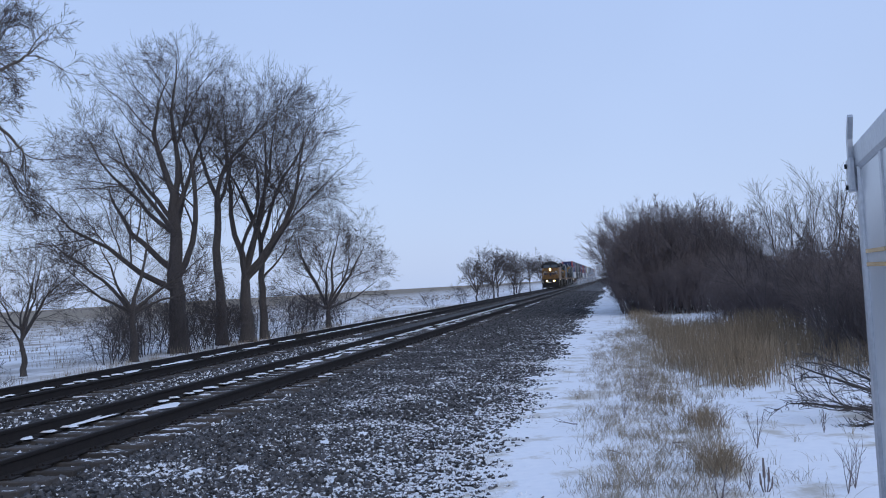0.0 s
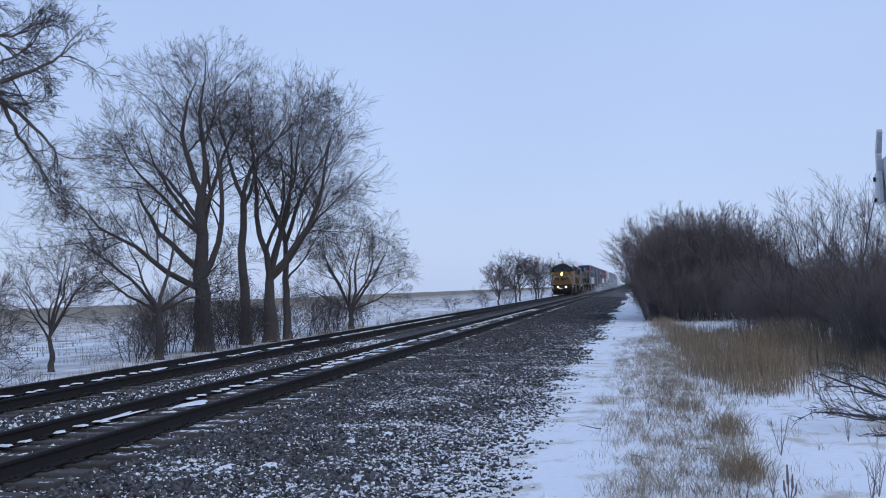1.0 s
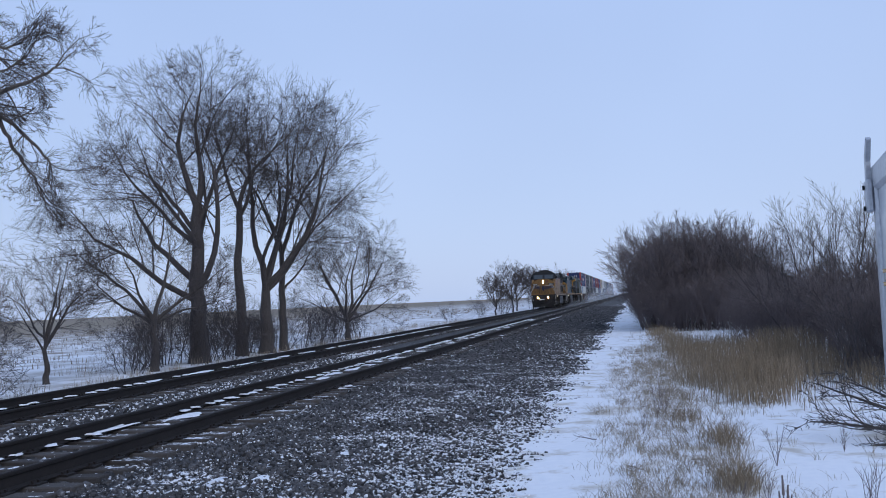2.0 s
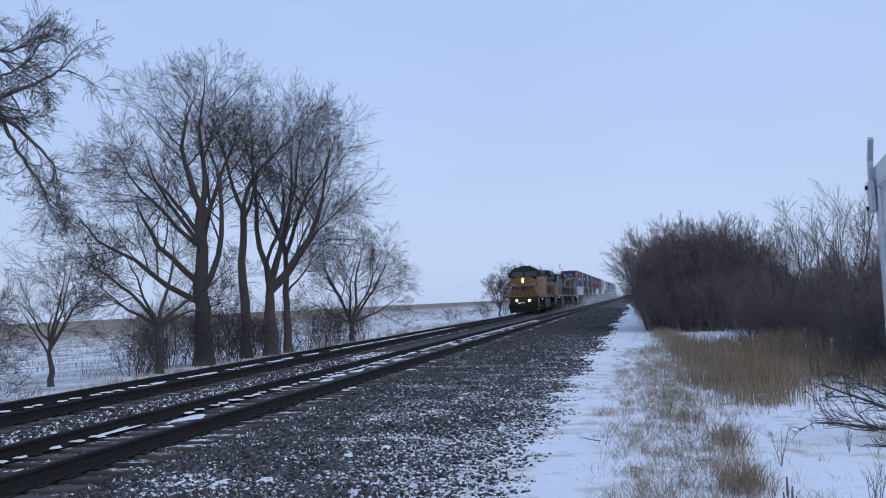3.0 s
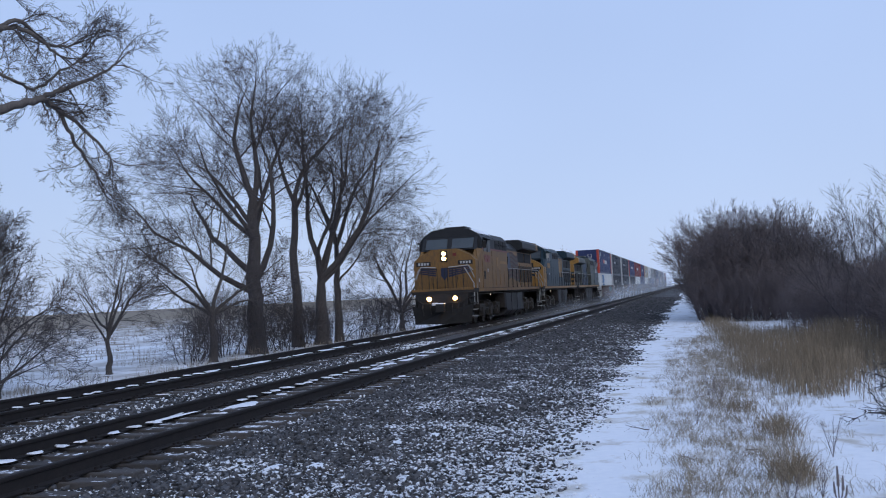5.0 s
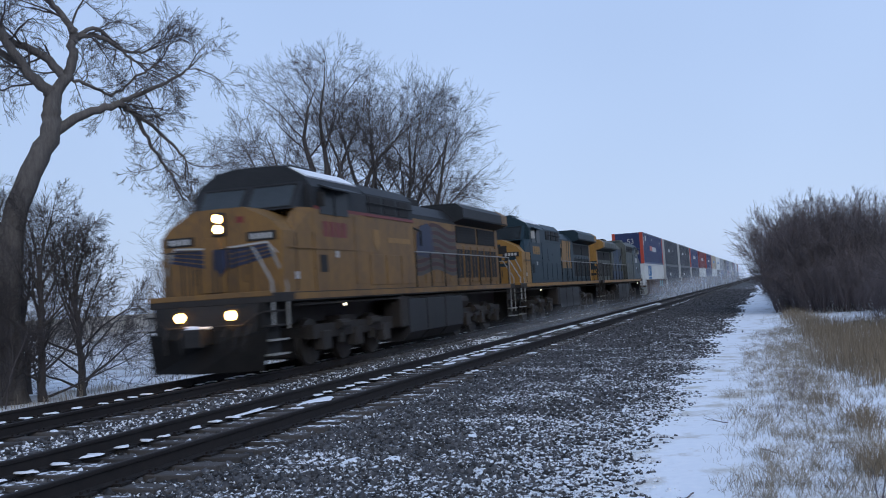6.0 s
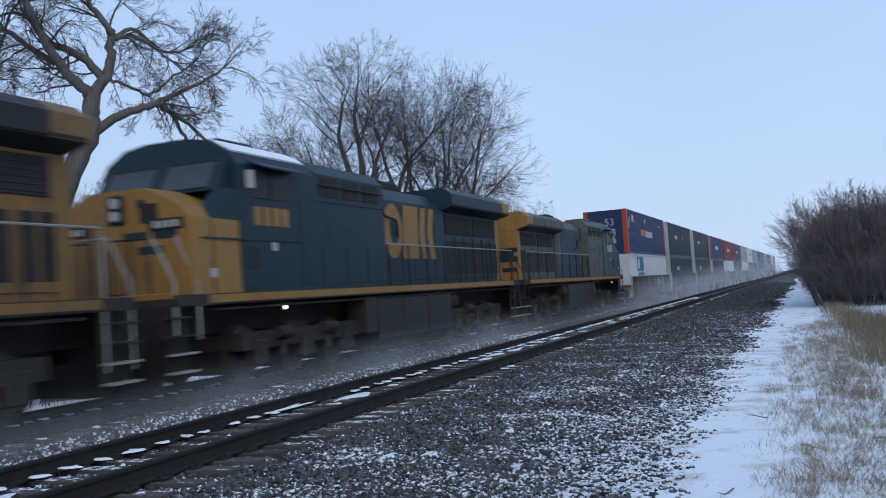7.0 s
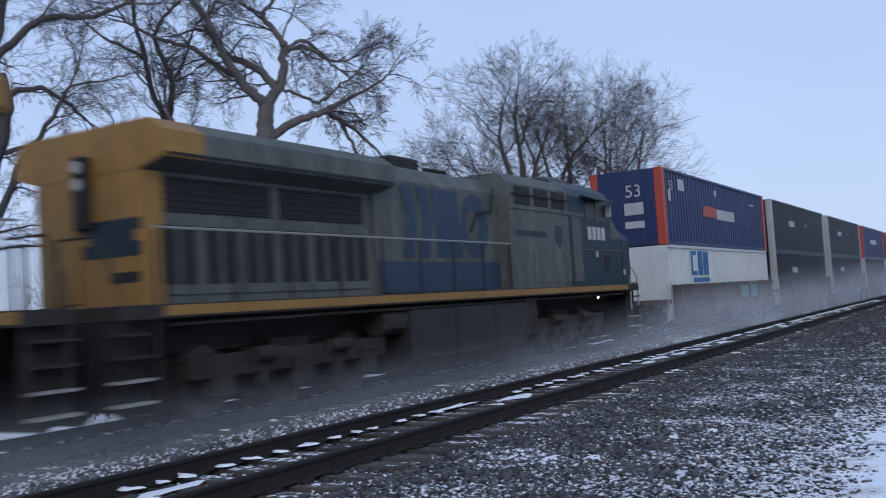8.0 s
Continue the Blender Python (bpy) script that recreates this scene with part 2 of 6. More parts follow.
def ground_z(x, y):
    """Height of the one ground sheet, under the ballast too."""
    z = FIELD + (VERGE - FIELD) * smooth_step(-9.0, -2.2, x)
    z -= 0.35 * smooth_step(4.0, 16.0, x)
    z += 0.05 * noise.noise((x * 0.35, y * 0.22, 1.0)) + 0.02 * noise.noise((x * 1.4, y * 1.1, 5.0))
    far = max(abs(x), abs(y))
    z += 1.1 * smooth_step(250, 900, -x) * smooth_step(200, 900, far)
    return z


def grid_mesh(name, xs, ys, height, mat, parent=None, label=""):
    v = [(x, y, height(x, y)) for y in ys for x in xs]
    w = len(xs)
    f = [(j * w + i, j * w + i + 1, (j + 1) * w + i + 1, (j + 1) * w + i) for j in range(len(ys) - 1) for i in range(w - 1)]
    return arrays(name, v, f, mat, parent, label, True)


def steps(*runs):
    out = []
    for a, b, d in runs:
        k = max(1, round((b - a) / d))
        out += [a + (b - a) * i / k for i in range(k)]
    return out + [runs[-1][1]]


ground = grid_mesh("ground", steps((-2500, -300, 200), (-300, -60, 20), (-60, -16, 2), (-16, -2.5, 1.0), (-2.5, 6, 0.2), (6, 20, 1), (20, 100, 10), (100, 2500, 300)),
                   steps((-600, -60, 60), (-60, 0, 4), (0, 36, 0.3), (36, 90, 1.5), (90, 300, 15), (300, 2800, 250)), ground_z, [M["snow_verge"], M["snow_field"]])
mi = [1 if p.center.x < -9 else 0 for p in ground.data.polygons]
ground.data.polygons.foreach_set("material_index", mi)
tagged(ground, "snow-covered verge and stubble field beside the railway", "ground", kind="structure")


def toe(y):
    """Where the ballast slope runs out into the snow."""
    return -1.3 + 0.30 * noise.noise((y * 1.1, 2.0, 0)) + 0.22 * noise.noise((y * 0.16, 9.0, 0)) + 0.55 * smooth_step(14, 24, y) * noise.noise((y * 0.55, 4.0, 0))


def bed_z(x, y):
    if x > -5.3:
        t = toe(y)
        z = -0.245 + (VERGE - 0.02 + 0.245) * min(1.25, max(0.0, (x + 5.3) / (t + 5.3))) ** 1.15
    elif x < -12.9:
        z = -0.255 + (FIELD - 0.1 + 0.255) * min(1.2, (-12.9 - x) / 1.9)
    elif abs(x + 9.07) < 0.7:
        z = -0.235
    else:
        z = -0.265
    return z + 0.025 * noise.noise((x * 2.2, y * 2.2, 3.0))


bed = grid_mesh("ballast_bed", steps((-15.2, -12.4, 0.3), (-12.4, -5.6, 0.4), (-5.6, -0.8, 0.16)),
                steps((-60, 0, 2), (0, 36, 0.3), (36, 90, 1.2), (90, 300, 10), (300, 1500, 100)), bed_z, M["ballast_bed"])
tagged(bed, "dark crushed-stone railway ballast dusted with snow", "ballast", kind="structure")


def stones(name, count, x0, x1, y0, y1, size, mat, thin=None, seed=1, sink=0.3):
    """Loose crushed stones strewn over the bed."""
    rng = np.random.default_rng(seed)
    x, y = rng.uniform(x0, x1, count), rng.uniform(y0, y1, count)
    if thin:
        keep = rng.uniform(0, 1, count) < np.array([thin(a, b) for a, b in zip(x, y)])
        x, y = x[keep], y[keep]
    n = len(x)
    z = np.array([bed_z(a, b) for a, b in zip(x, y)])
    cube = np.array([(i, j, k) for i in (-1, 1) for j in (-1, 1) for k in (-1, 1)], float) * 0.5
    v = cube[None] * rng.uniform(0.55, 1.25, (n, 1, 3)) + rng.normal(0, 0.13, (n, 8, 3))
    q = rng.normal(size=(n, 4))
    q /= np.linalg.norm(q, axis=1)[:, None]
    w, a, b, c = q.T
    rot = np.stack([1 - 2 * (b * b + c * c), 2 * (a * b - c * w), 2 * (a * c + b * w), 2 * (a * b + c * w), 1 - 2 * (a * a + c * c), 2 * (b * c - a * w),
                    2 * (a * c - b * w), 2 * (b * c + a * w), 1 - 2 * (a * a + b * b)], 1).reshape(n, 3, 3)
    s = size * rng.uniform(0.55, 1.35, n)
    v = np.einsum("nij,nkj->nki", rot, v) * s[:, None, None]
    v += np.stack([x, y, z + s * (0.5 - sink)], 1)[:, None, :]
    quad = np.array([(0, 1, 3, 2), (4, 6, 7, 5), (0, 4, 5, 1), (2, 3, 7, 6), (0, 2, 6, 4), (1, 5, 7, 3)])
    f = (quad[None] + (np.arange(n) * 8)[:, None, None]).reshape(-1, 4)
    return tagged(arrays(name, v.reshape(-1, 3), f, mat), "loose crushed ballast stones, dark grey, dusted with snow", "ballast stones", kind="stuff")


def edge_thin(x, y):
    t = toe(y)
    full = 1.0 - 0.45 * min(1.0, max(0.0, (x + 5.0) / 3.0))
    full *= 0.95 + 0.55 * noise.noise((x * 1.3, y * 0.5, 11.0)) + 0.35 * noise.noise((x * 3.5, y * 2.5, 3.0))
    return full if x < t - 1.2 else max(0.0, min(full, 0.04 + (t + 0.1 - x) / 1.5))


def in_gap(x, y):
    """Between the sleepers of a track only."""
    for c in (NEAR_TRACK, FAR_TRACK):
        if abs(x - c) < 1.32:
            return 1.0 if abs((y / 0.52) % 1.0 - 0.5) < 0.24 else 0.0
    return 1.0


stones("ballast_stones", 62000, -5.62, -0.7, 4.5, 26, 0.041, M["stone"], edge_thin, 1, 0.42)
stones("ballast_stones", 26000, -5.62, -0.8, 26, 62, 0.052, M["stone"], edge_thin, 2, 0.42)
stones("ballast_stones", 9000, -5.62, -0.9, 62, 130, 0.085, M["stone"], edge_thin, 9, 0.45)
stones("ballast_stones", 24000, -13.4, -5.6, 4.5, 30, 0.052, M["stone"], in_gap, 3, 0.45)
def drift(x, y):
    """Share of stones that snow has covered: more towards the toe and in long streaks."""
    n = noise.noise((x * 1.3, y * 0.12, 4.0)) + 0.6 * noise.noise((x * 2.6, y * 0.8, 7.0))
    return max(0.0, min(1.0, 0.30 + 0.45 * (x + 4.9) / 3.8 + 0.9 * n))


stones("frosted_stones", 17000, -5.5, -0.7, 4.5, 24, 0.019, M["stone_snowy"], drift, 4, 0.0)
stones("frosted_stones", 2600, -5.0, -0.8, 24, 46, 0.026, M["stone_snowy"], drift, 6, 0.0)
stones("frosted_stones", 15000, -13.2, -5.6, 4.5, 34, 0.028, M["stone_snowy"], in_gap, 5, 0.1)


def snow_patch_mesh(patches, seed):
    """Thin irregular pads of snow; each: x, y, z, half length along x, half length along y."""
    rng = random.Random(seed)
    bm = bmesh.new()
    for x, y, z, a, b in patches:
        n = 7
        ph = rng.uniform(0, 6.3)
        ring = []
        for i in range(n):
            w = 2 * math.pi * i / n
            k = rng.uniform(0.4, 1.3) + 0.25 * math.sin(3 * w + ph)
            ring.append((x + a * k * math.cos(w), y + b * k * math.sin(w)))
        lo = [bm.verts.new((p, q, z)) for p, q in ring]
        hi = [bm.verts.new((x + (p - x) * 0.75, y + (q - y) * 0.75, z + rng.uniform(0.012, 0.022))) for p, q in ring]
        bm.faces.new(hi)
        for i in range(n):
            j = (i + 1) % n
            bm.faces.new((lo[i], lo[j], hi[j], hi[i]))
    return bm


rs = random.Random(21)
pads = []
for c, last in ((NEAR_TRACK, 150), (FAR_TRACK, 110)):
    for i in range(4, last):
        y = i * 0.52
        thick = 0.5 + 0.5 * noise.noise((y * 0.25, c, 0))
        for _ in range(rs.choice((0, 0, 1)) if thick > 0.35 else 0):
            pads.append((c + rs.choice((-0.45, -0.35, -0.2, 0.1, 0.35)) + rs.uniform(-0.15, 0.15), y + rs.uniform(-0.05, 0.05), -0.196, rs.uniform(0.08, 0.26), rs.uniform(0.05, 0.11)))
        if rs.random() < 0.3:
            pads.append((c + rs.choice((-1.08, 1.08)) + rs.uniform(-0.1, 0.1), y, -0.196, rs.uniform(0.06, 0.16), rs.uniform(0.04, 0.09)))
    for y in (6.6, 14.5, 21.5, 23.0, 24.2, 25.6, 27.0, 28.4, 41.0, 44.0):
        pads.append((c - 0.42 + rs.uniform(-0.1, 0.1), y, -0.198, rs.uniform(0.14, 0.24), rs.uniform(0.3, 0.75)))
for c, last in ((NEAR_TRACK, 70), (FAR_TRACK, 60)):
    # snow that has drifted against the inner face of the rail away from the verge
    y = 3.0
    while y < last:
        long = rs.uniform(0.06, 0.17) + (rs.uniform(0.3, 0.9) if rs.random() < 0.05 else 0)
        pads.append((c - 0.60 + rs.uniform(-0.03, 0.05), y, -0.150, rs.uniform(0.09, 0.17), long))
        y += long * 2 + rs.uniform(0.15, 0.45)
tagged(link("snow_pads", snow_patch_mesh(pads, 3), M["snow"]), "small pads of snow lying on the wooden ties", "snow", kind="stuff")
banks = []
for _ in range(20):
    y = rs.uniform(5, 20)
    x = rs.uniform(-4.6, -1.5)
    banks.append((x, y, bed_z(x, y) + 0.012, rs.uniform(0.05, 0.12), rs.uniform(0.1, 0.3)))
tagged(link("snow_pads", snow_patch_mesh(banks, 5), M["snow"]), "windblown pads of snow on the ballast slope", "snow", kind="stuff")


# ---- tracks ----
RAIL = [(-0.075, -0.185), (0.075, -0.185), (0.075, -0.172), (0.012, -0.155), (0.009, -0.05), (0.034, -0.040), (0.036, -0.010), (0.030, 0.0),
        (-0.030, 0.0), (-0.036, -0.010), (-0.034, -0.040), (-0.009, -0.05), (-0.012, -0.155), (-0.075, -0.172)]


def track(x, label, first, last):
    root = tagged(new("railway_track"), label, "track", "railway tracks", "structure")
    root.matrix_basis = pose(x, 0, 0)
    for s in (-0.7535, 0.7535):
        bm = prism(bmesh.new(), [(s + a, b) for a, b in RAIL], "y", -60, 1500)
        ob = part("rail", bm, [M["rail"], M["railhead"]], root, "dark rusty steel rail with a polished head")
        for p in ob.data.polygons:
            if p.normal.z > 0.6 and p.center.z > -0.006:
                p.material_index = 1
    me = bpy.data.meshes.new("tie")
    bm = boxes((-1.3, 1.3, -0.115, 0.115, -0.36, -0.192), bevel=0.012)
    bm.to_mesh(me)
    bm.free()
    me.materials.append(M["tie"])
    pm = bpy.data.meshes.new("tie_plate")
    bm = boxes(*[(s * 0.7535 - 0.17, s * 0.7535 + 0.17, -0.09, 0.09, -0.192, -0.172) for s in (-1, 1)],
               *[(s * 0.7535 + o - 0.012, s * 0.7535 + o + 0.012, e - 0.012, e + 0.012, -0.175, -0.145) for s in (-1, 1) for o in (-0.095, 0.095) for e in (-0.05, 0.05)])
    bm.to_mesh(pm)
    bm.free()
    pm.materials.append(M["rail"])
    rng = random.Random(round(-x * 10))
    for i in range(first, last):
        ob = new("tie", me)
        ob.parent = root
        ob.matrix_basis = pose(rng.uniform(-0.06, 0.06), i * 0.52 + rng.uniform(-0.02, 0.02), rng.uniform(-0.012, 0.004), 0, rng.uniform(-0.4, 0.4), rng.uniform(-1.2, 1.2))
        if i * 0.52 < 40:
            pl = new("tie_plate", pm)
            pl.parent = root
            pl.matrix_basis = pose(0, i * 0.52, 0)
    far = bmesh.new()
    for i in range(last, last + 600):
        box(far, -1.3, 1.3, i * 0.52 - 0.115, i * 0.52 + 0.115, -0.36, -0.195)
    tagged(part("far_ties", far, M["tie"], root), kind="stuff")
    return root


track(NEAR_TRACK, "straight railway track of steel rails on dark wooden ties, snow between them", 0, 200)
track(FAR_TRACK, "second railway track of steel rails on dark wooden ties", 0, 180)


# ---- bare trees and bushes ----
def tubes(lines, sides):
    """Tapered tubes along many polylines; returns vertices and quads."""
    groups = {}
    for pts, radii in lines:
        groups.setdefault(len(pts), []).append((pts, radii))
    vs, fs, base = [], [], 0
    ang = np.arange(sides) * 2 * np.pi / sides
    for k, rows in groups.items():
        p = np.array([r[0] for r in rows], float)
        rad = np.array([r[1] for r in rows], float)
        n = len(rows)
        d = p[:, -1] - p[:, 0]
        d /= np.linalg.norm(d, axis=1)[:, None] + 1e-9
        ref = np.where(np.abs(d[:, 2:3]) > 0.9, [[1.0, 0, 0]], [[0, 0, 1.0]])
        u = np.cross(d, ref)
        u /= np.linalg.norm(u, axis=1)[:, None]
        w = np.cross(d, u)
        ring = np.cos(ang)[None, :, None] * u[:, None] + np.sin(ang)[None, :, None] * w[:, None]
        v = p[:, :, None] + ring[:, None] * rad[:, :, None, None]
        vs.append(v.reshape(-1, 3))
        idx = base + np.arange(n * k * sides).reshape(n, k, sides)
        a, b = idx[:, :-1], idx[:, 1:]
        fs.append(np.stack([a, np.roll(a, -1, 2), np.roll(b, -1, 2), b], -1).reshape(-1, 4))
        base += n * k * sides
    return np.concatenate(vs), np.concatenate(fs)


def branch(lines, rng, p, d, length, r, level, spec):
    """One branch with its own branches; spec gives counts, angles and wander level by level."""
    wander, lift, tip = spec["wander"][level], spec["lift"][level], spec["tip"][level]
    k = spec["segments"][level]
    pts, radii, dirs = [tuple(p)], [r], [d]
    for i in range(k):
        d = (d + Vector((rng.gauss(0, wander), rng.gauss(0, wander), rng.gauss(0, wander) + lift))).normalized()
        p = p + d * (length / k)
        pts.append(tuple(p))
        radii.append(r * (1 - (1 - tip) * (i + 1) / k))
        dirs.append(d)
    lines[level].append((pts, radii))
    if level + 1 >= len(spec["count"]):
        return
    n = spec["count"][level]
    for j in range(n):
        t = spec["from"][level] + (1 - spec["from"][level]) * (j + rng.random()) / n
        i = min(k - 1, int(t * k))
        q = Vector(pts[i]).lerp(Vector(pts[i + 1]), t * k - i)
        base = dirs[i + 1]
        side = base.orthogonal().normalized()
        side.rotate(Matrix.Rotation(rng.uniform(0, 2 * math.pi), 3, base))
        a = radians(rng.uniform(*spec["angle"][level]))
        nd = (base * math.cos(a) + side * math.sin(a)).normalized()
        rr = radii[i] + (radii[i + 1] - radii[i]) * (t * k - i)
        ln = length * spec["ratio"][level] * (0.55 + 0.5 * math.sin(math.pi * min(1.0, 1.15 * t))) * rng.uniform(0.75, 1.25)
        branch(lines, rng, q, nd, ln, max(spec["least"], rr * spec["thin"][level]), level + 1, spec)


CROWN = dict(count=(9, 8, 6, 2, 0), wander=(0.14, 0.12, 0.10, 0.09, 0.08), lift=(0.03, 0.028, 0.022, 0.015, 0.01), tip=(0.1, 0.2, 0.35, 0.5, 0.6),
             segments=(8, 6, 4, 2, 1), angle=((28, 62), (26, 58), (22, 50), (20, 46)), ratio=(0.52, 0.50, 0.56, 0.70), thin=(0.42, 0.44, 0.52, 0.65), least=0.0062)
CROWN["from"] = (0.30, 0.15, 0.1, 0.1, 0.1)


def bare_tree(name, label, category, at, trunk, limbs, seed, spec=CROWN, lean=(0, 0), bark="bark", twig="twig", height_turn=0.0):
    """trunk: height, radius at the foot; limbs: share of the trunk's height, azimuth, elevation, length, radius. Azimuth 0 is +x, 90 is +y."""
    rng = random.Random(seed)
    root = tagged(new(name), label, category)
    root.matrix_basis = pose(*at)
    h, r = trunk
    pts, radii = [], []
    k = 8
    for i in range(k + 1):
        t = i / k
        pts.append((lean[0] * t + 0.06 * rng.gauss(0, 1) * min(1, t * 3), lean[1] * t + 0.06 * rng.gauss(0, 1) * min(1, t * 3), h * t - 0.15))
        radii.append(r * (1.35 - 0.35 * min(1, t * 8)) * (1 - 0.52 * t))
    lines = [[] for _ in spec["count"]]
    for share, az, el, length, rad in limbs:
        i = min(k - 1, int(share * k))
        q = Vector(pts[i]).lerp(Vector(pts[i + 1]), share * k - i)
        d = Vector((math.cos(radians(az)) * math.cos(radians(el)), math.sin(radians(az)) * math.cos(radians(el)), math.sin(radians(el))))
        branch(lines, rng, q, d, length, rad, 0, spec)
    v, f = tubes([(pts, radii)] + lines[0], 9)
    arrays("trunk", v, f, M[bark], root, smooth=True)
    v1, f1 = tubes(lines[1], 5)
    fine = [x for lv in lines[2:] for x in lv]
    v2, f2 = tubes(fine, 3)
    arrays("crown", np.concatenate([v1, v2]), np.concatenate([f1, f2 + len(v1)]), M[twig], root, smooth=True)
    return root


def radial(rng, n, lo, hi, el, length, rad):
    return [(rng.uniform(lo, hi), 360 * i / n + rng.uniform(-30, 30), rng.uniform(*el), length * rng.uniform(0.75, 1.2), rad * rng.uniform(0.75, 1.15)) for i in range(n)]


rt = random.Random(5)
Z0 = FIELD
# azimuth near 200 leans to the view's left, near 20 to its right
bare_tree("tree", "tall bare tree with a thick dark trunk and heavy limbs", "tree", (-20.85, 43.1, Z0), (7.9, 0.47),
          [(0.40, 205, 32, 7.6, 0.17), (0.52, 205, 52, 8.2, 0.17), (0.74, 210, 50, 6.6, 0.13), (0.98, 170, 74, 6.8, 0.18), (0.98, 30, 74, 7.0, 0.17), (0.45, 25, 60, 8.6, 0.19), (0.7, 250, 64, 6.6, 0.14), (0.72, 90, 62, 6.6, 0.14), (0.82, 200, 58, 5.6, 0.13), (0.85, 20, 62, 6.0, 0.14)], 11)
bare_tree("tree", "slender bare tree with a straight dark trunk", "tree", (-21.2, 49.0, Z0), (8.6, 0.32),
          [(0.98, 100, 80, 6.4, 0.14), (0.95, 200, 64, 6.4, 0.13), (0.9, 20, 60, 6.2, 0.12), (0.8, 150, 58, 5.0, 0.1)], 12)
bare_tree("tree", "tall bare tree forked low into a wide V", "tree", (-20.5, 50.9, Z0), (4.0, 0.46),
          [(0.97, 200, 70, 10.2, 0.2), (0.97, 20, 54, 9.8, 0.2), (0.95, 60, 74, 10.2, 0.18), (0.9, 260, 72, 9.0, 0.14), (0.9, 18, 46, 6.6, 0.13), (0.95, 15, 68, 9.8, 0.16)], 13)
bare_tree("tree", "bare tree with a dark upright trunk beside larger ones", "tree", (-20.4, 53.3, Z0), (6.0, 0.27),
          [(0.98, 20, 68, 8.2, 0.14), (0.98, 170, 76, 7.4, 0.13), (0.8, 15, 52, 5.6, 0.1), (0.85, 250, 55, 5.5, 0.1), (0.6, 30, 44, 4.2, 0.08), (0.75, 100, 60, 6.0, 0.1)], 14)
bare_tree("tree", "young spreading bare tree on the snowy field edge", "tree", (-20.7, 38.4, Z0), (2.4, 0.22),
          [(0.98, 200, 44, 4.8, 0.10), (0.98, 100, 60, 4.4, 0.10), (0.9, 20, 50, 4.2, 0.09), (0.9, 190, 30, 4.2, 0.08), (0.92, 20, 32, 3.6, 0.07), (0.95, 280, 56, 4.0, 0.08)], 15)
bare_tree("tree", "small bare round-headed tree standing in the snow", "tree", (-22.4, 33.1, Z0), (1.7, 0.14),
          radial(rt, 8, 0.72, 1.0, (25, 78), 3.0, 0.06), 16, dict(CROWN, count=(8, 7, 5, 0, 0)))
bare_tree("tree", "spreading bare tree with several stems beyond the track", "tree", (-20.4, 66.0, Z0), (1.6, 0.26),
          [(0.95, 200, 58, 5.6, 0.13), (0.95, 20, 54, 5.8, 0.13), (0.95, 100, 70, 6.4, 0.13), (0.9, 270, 66, 5.8, 0.12), (0.9, 190, 34, 4.2, 0.09), (0.9, 15, 32, 4.4, 0.09), (0.95, 60, 76, 6.2, 0.11), (0.92, 230, 72, 6.0, 0.11)], 17)
CROOKED = dict(CROWN, count=(0, 7, 5, 3, 0), wander=(0.2, 0.2, 0.16, 0.14, 0.12), lift=(0.01, 0.0, -0.015, -0.02, -0.02), segments=(10, 7, 4, 2, 1), tip=(0.15, 0.2, 0.35, 0.5, 0.6), least=0.0062)


def sweep(pts, radii, sides=9):
    """One round limb along a bent line, its rings turned with the bends."""
    n = len(pts)
    side = (pts[1] - pts[0]).orthogonal().normalized()
    v = []
    for i in range(n):
        d = (pts[min(n - 1, i + 1)] - pts[max(0, i - 1)]).normalized()
        side = (side - d * side.dot(d)).normalized()
        up = d.cross(side)
        v += [tuple(pts[i] + (side * math.cos(2 * math.pi * k / sides) + up * math.sin(2 * math.pi * k / sides)) * radii[i]) for k in range(sides)]
    f = [(i * sides + k, i * sides + (k + 1) % sides, (i + 1) * sides + (k + 1) % sides, (i + 1) * sides + k) for i in range(n - 1) for k in range(sides)]
    return v, f


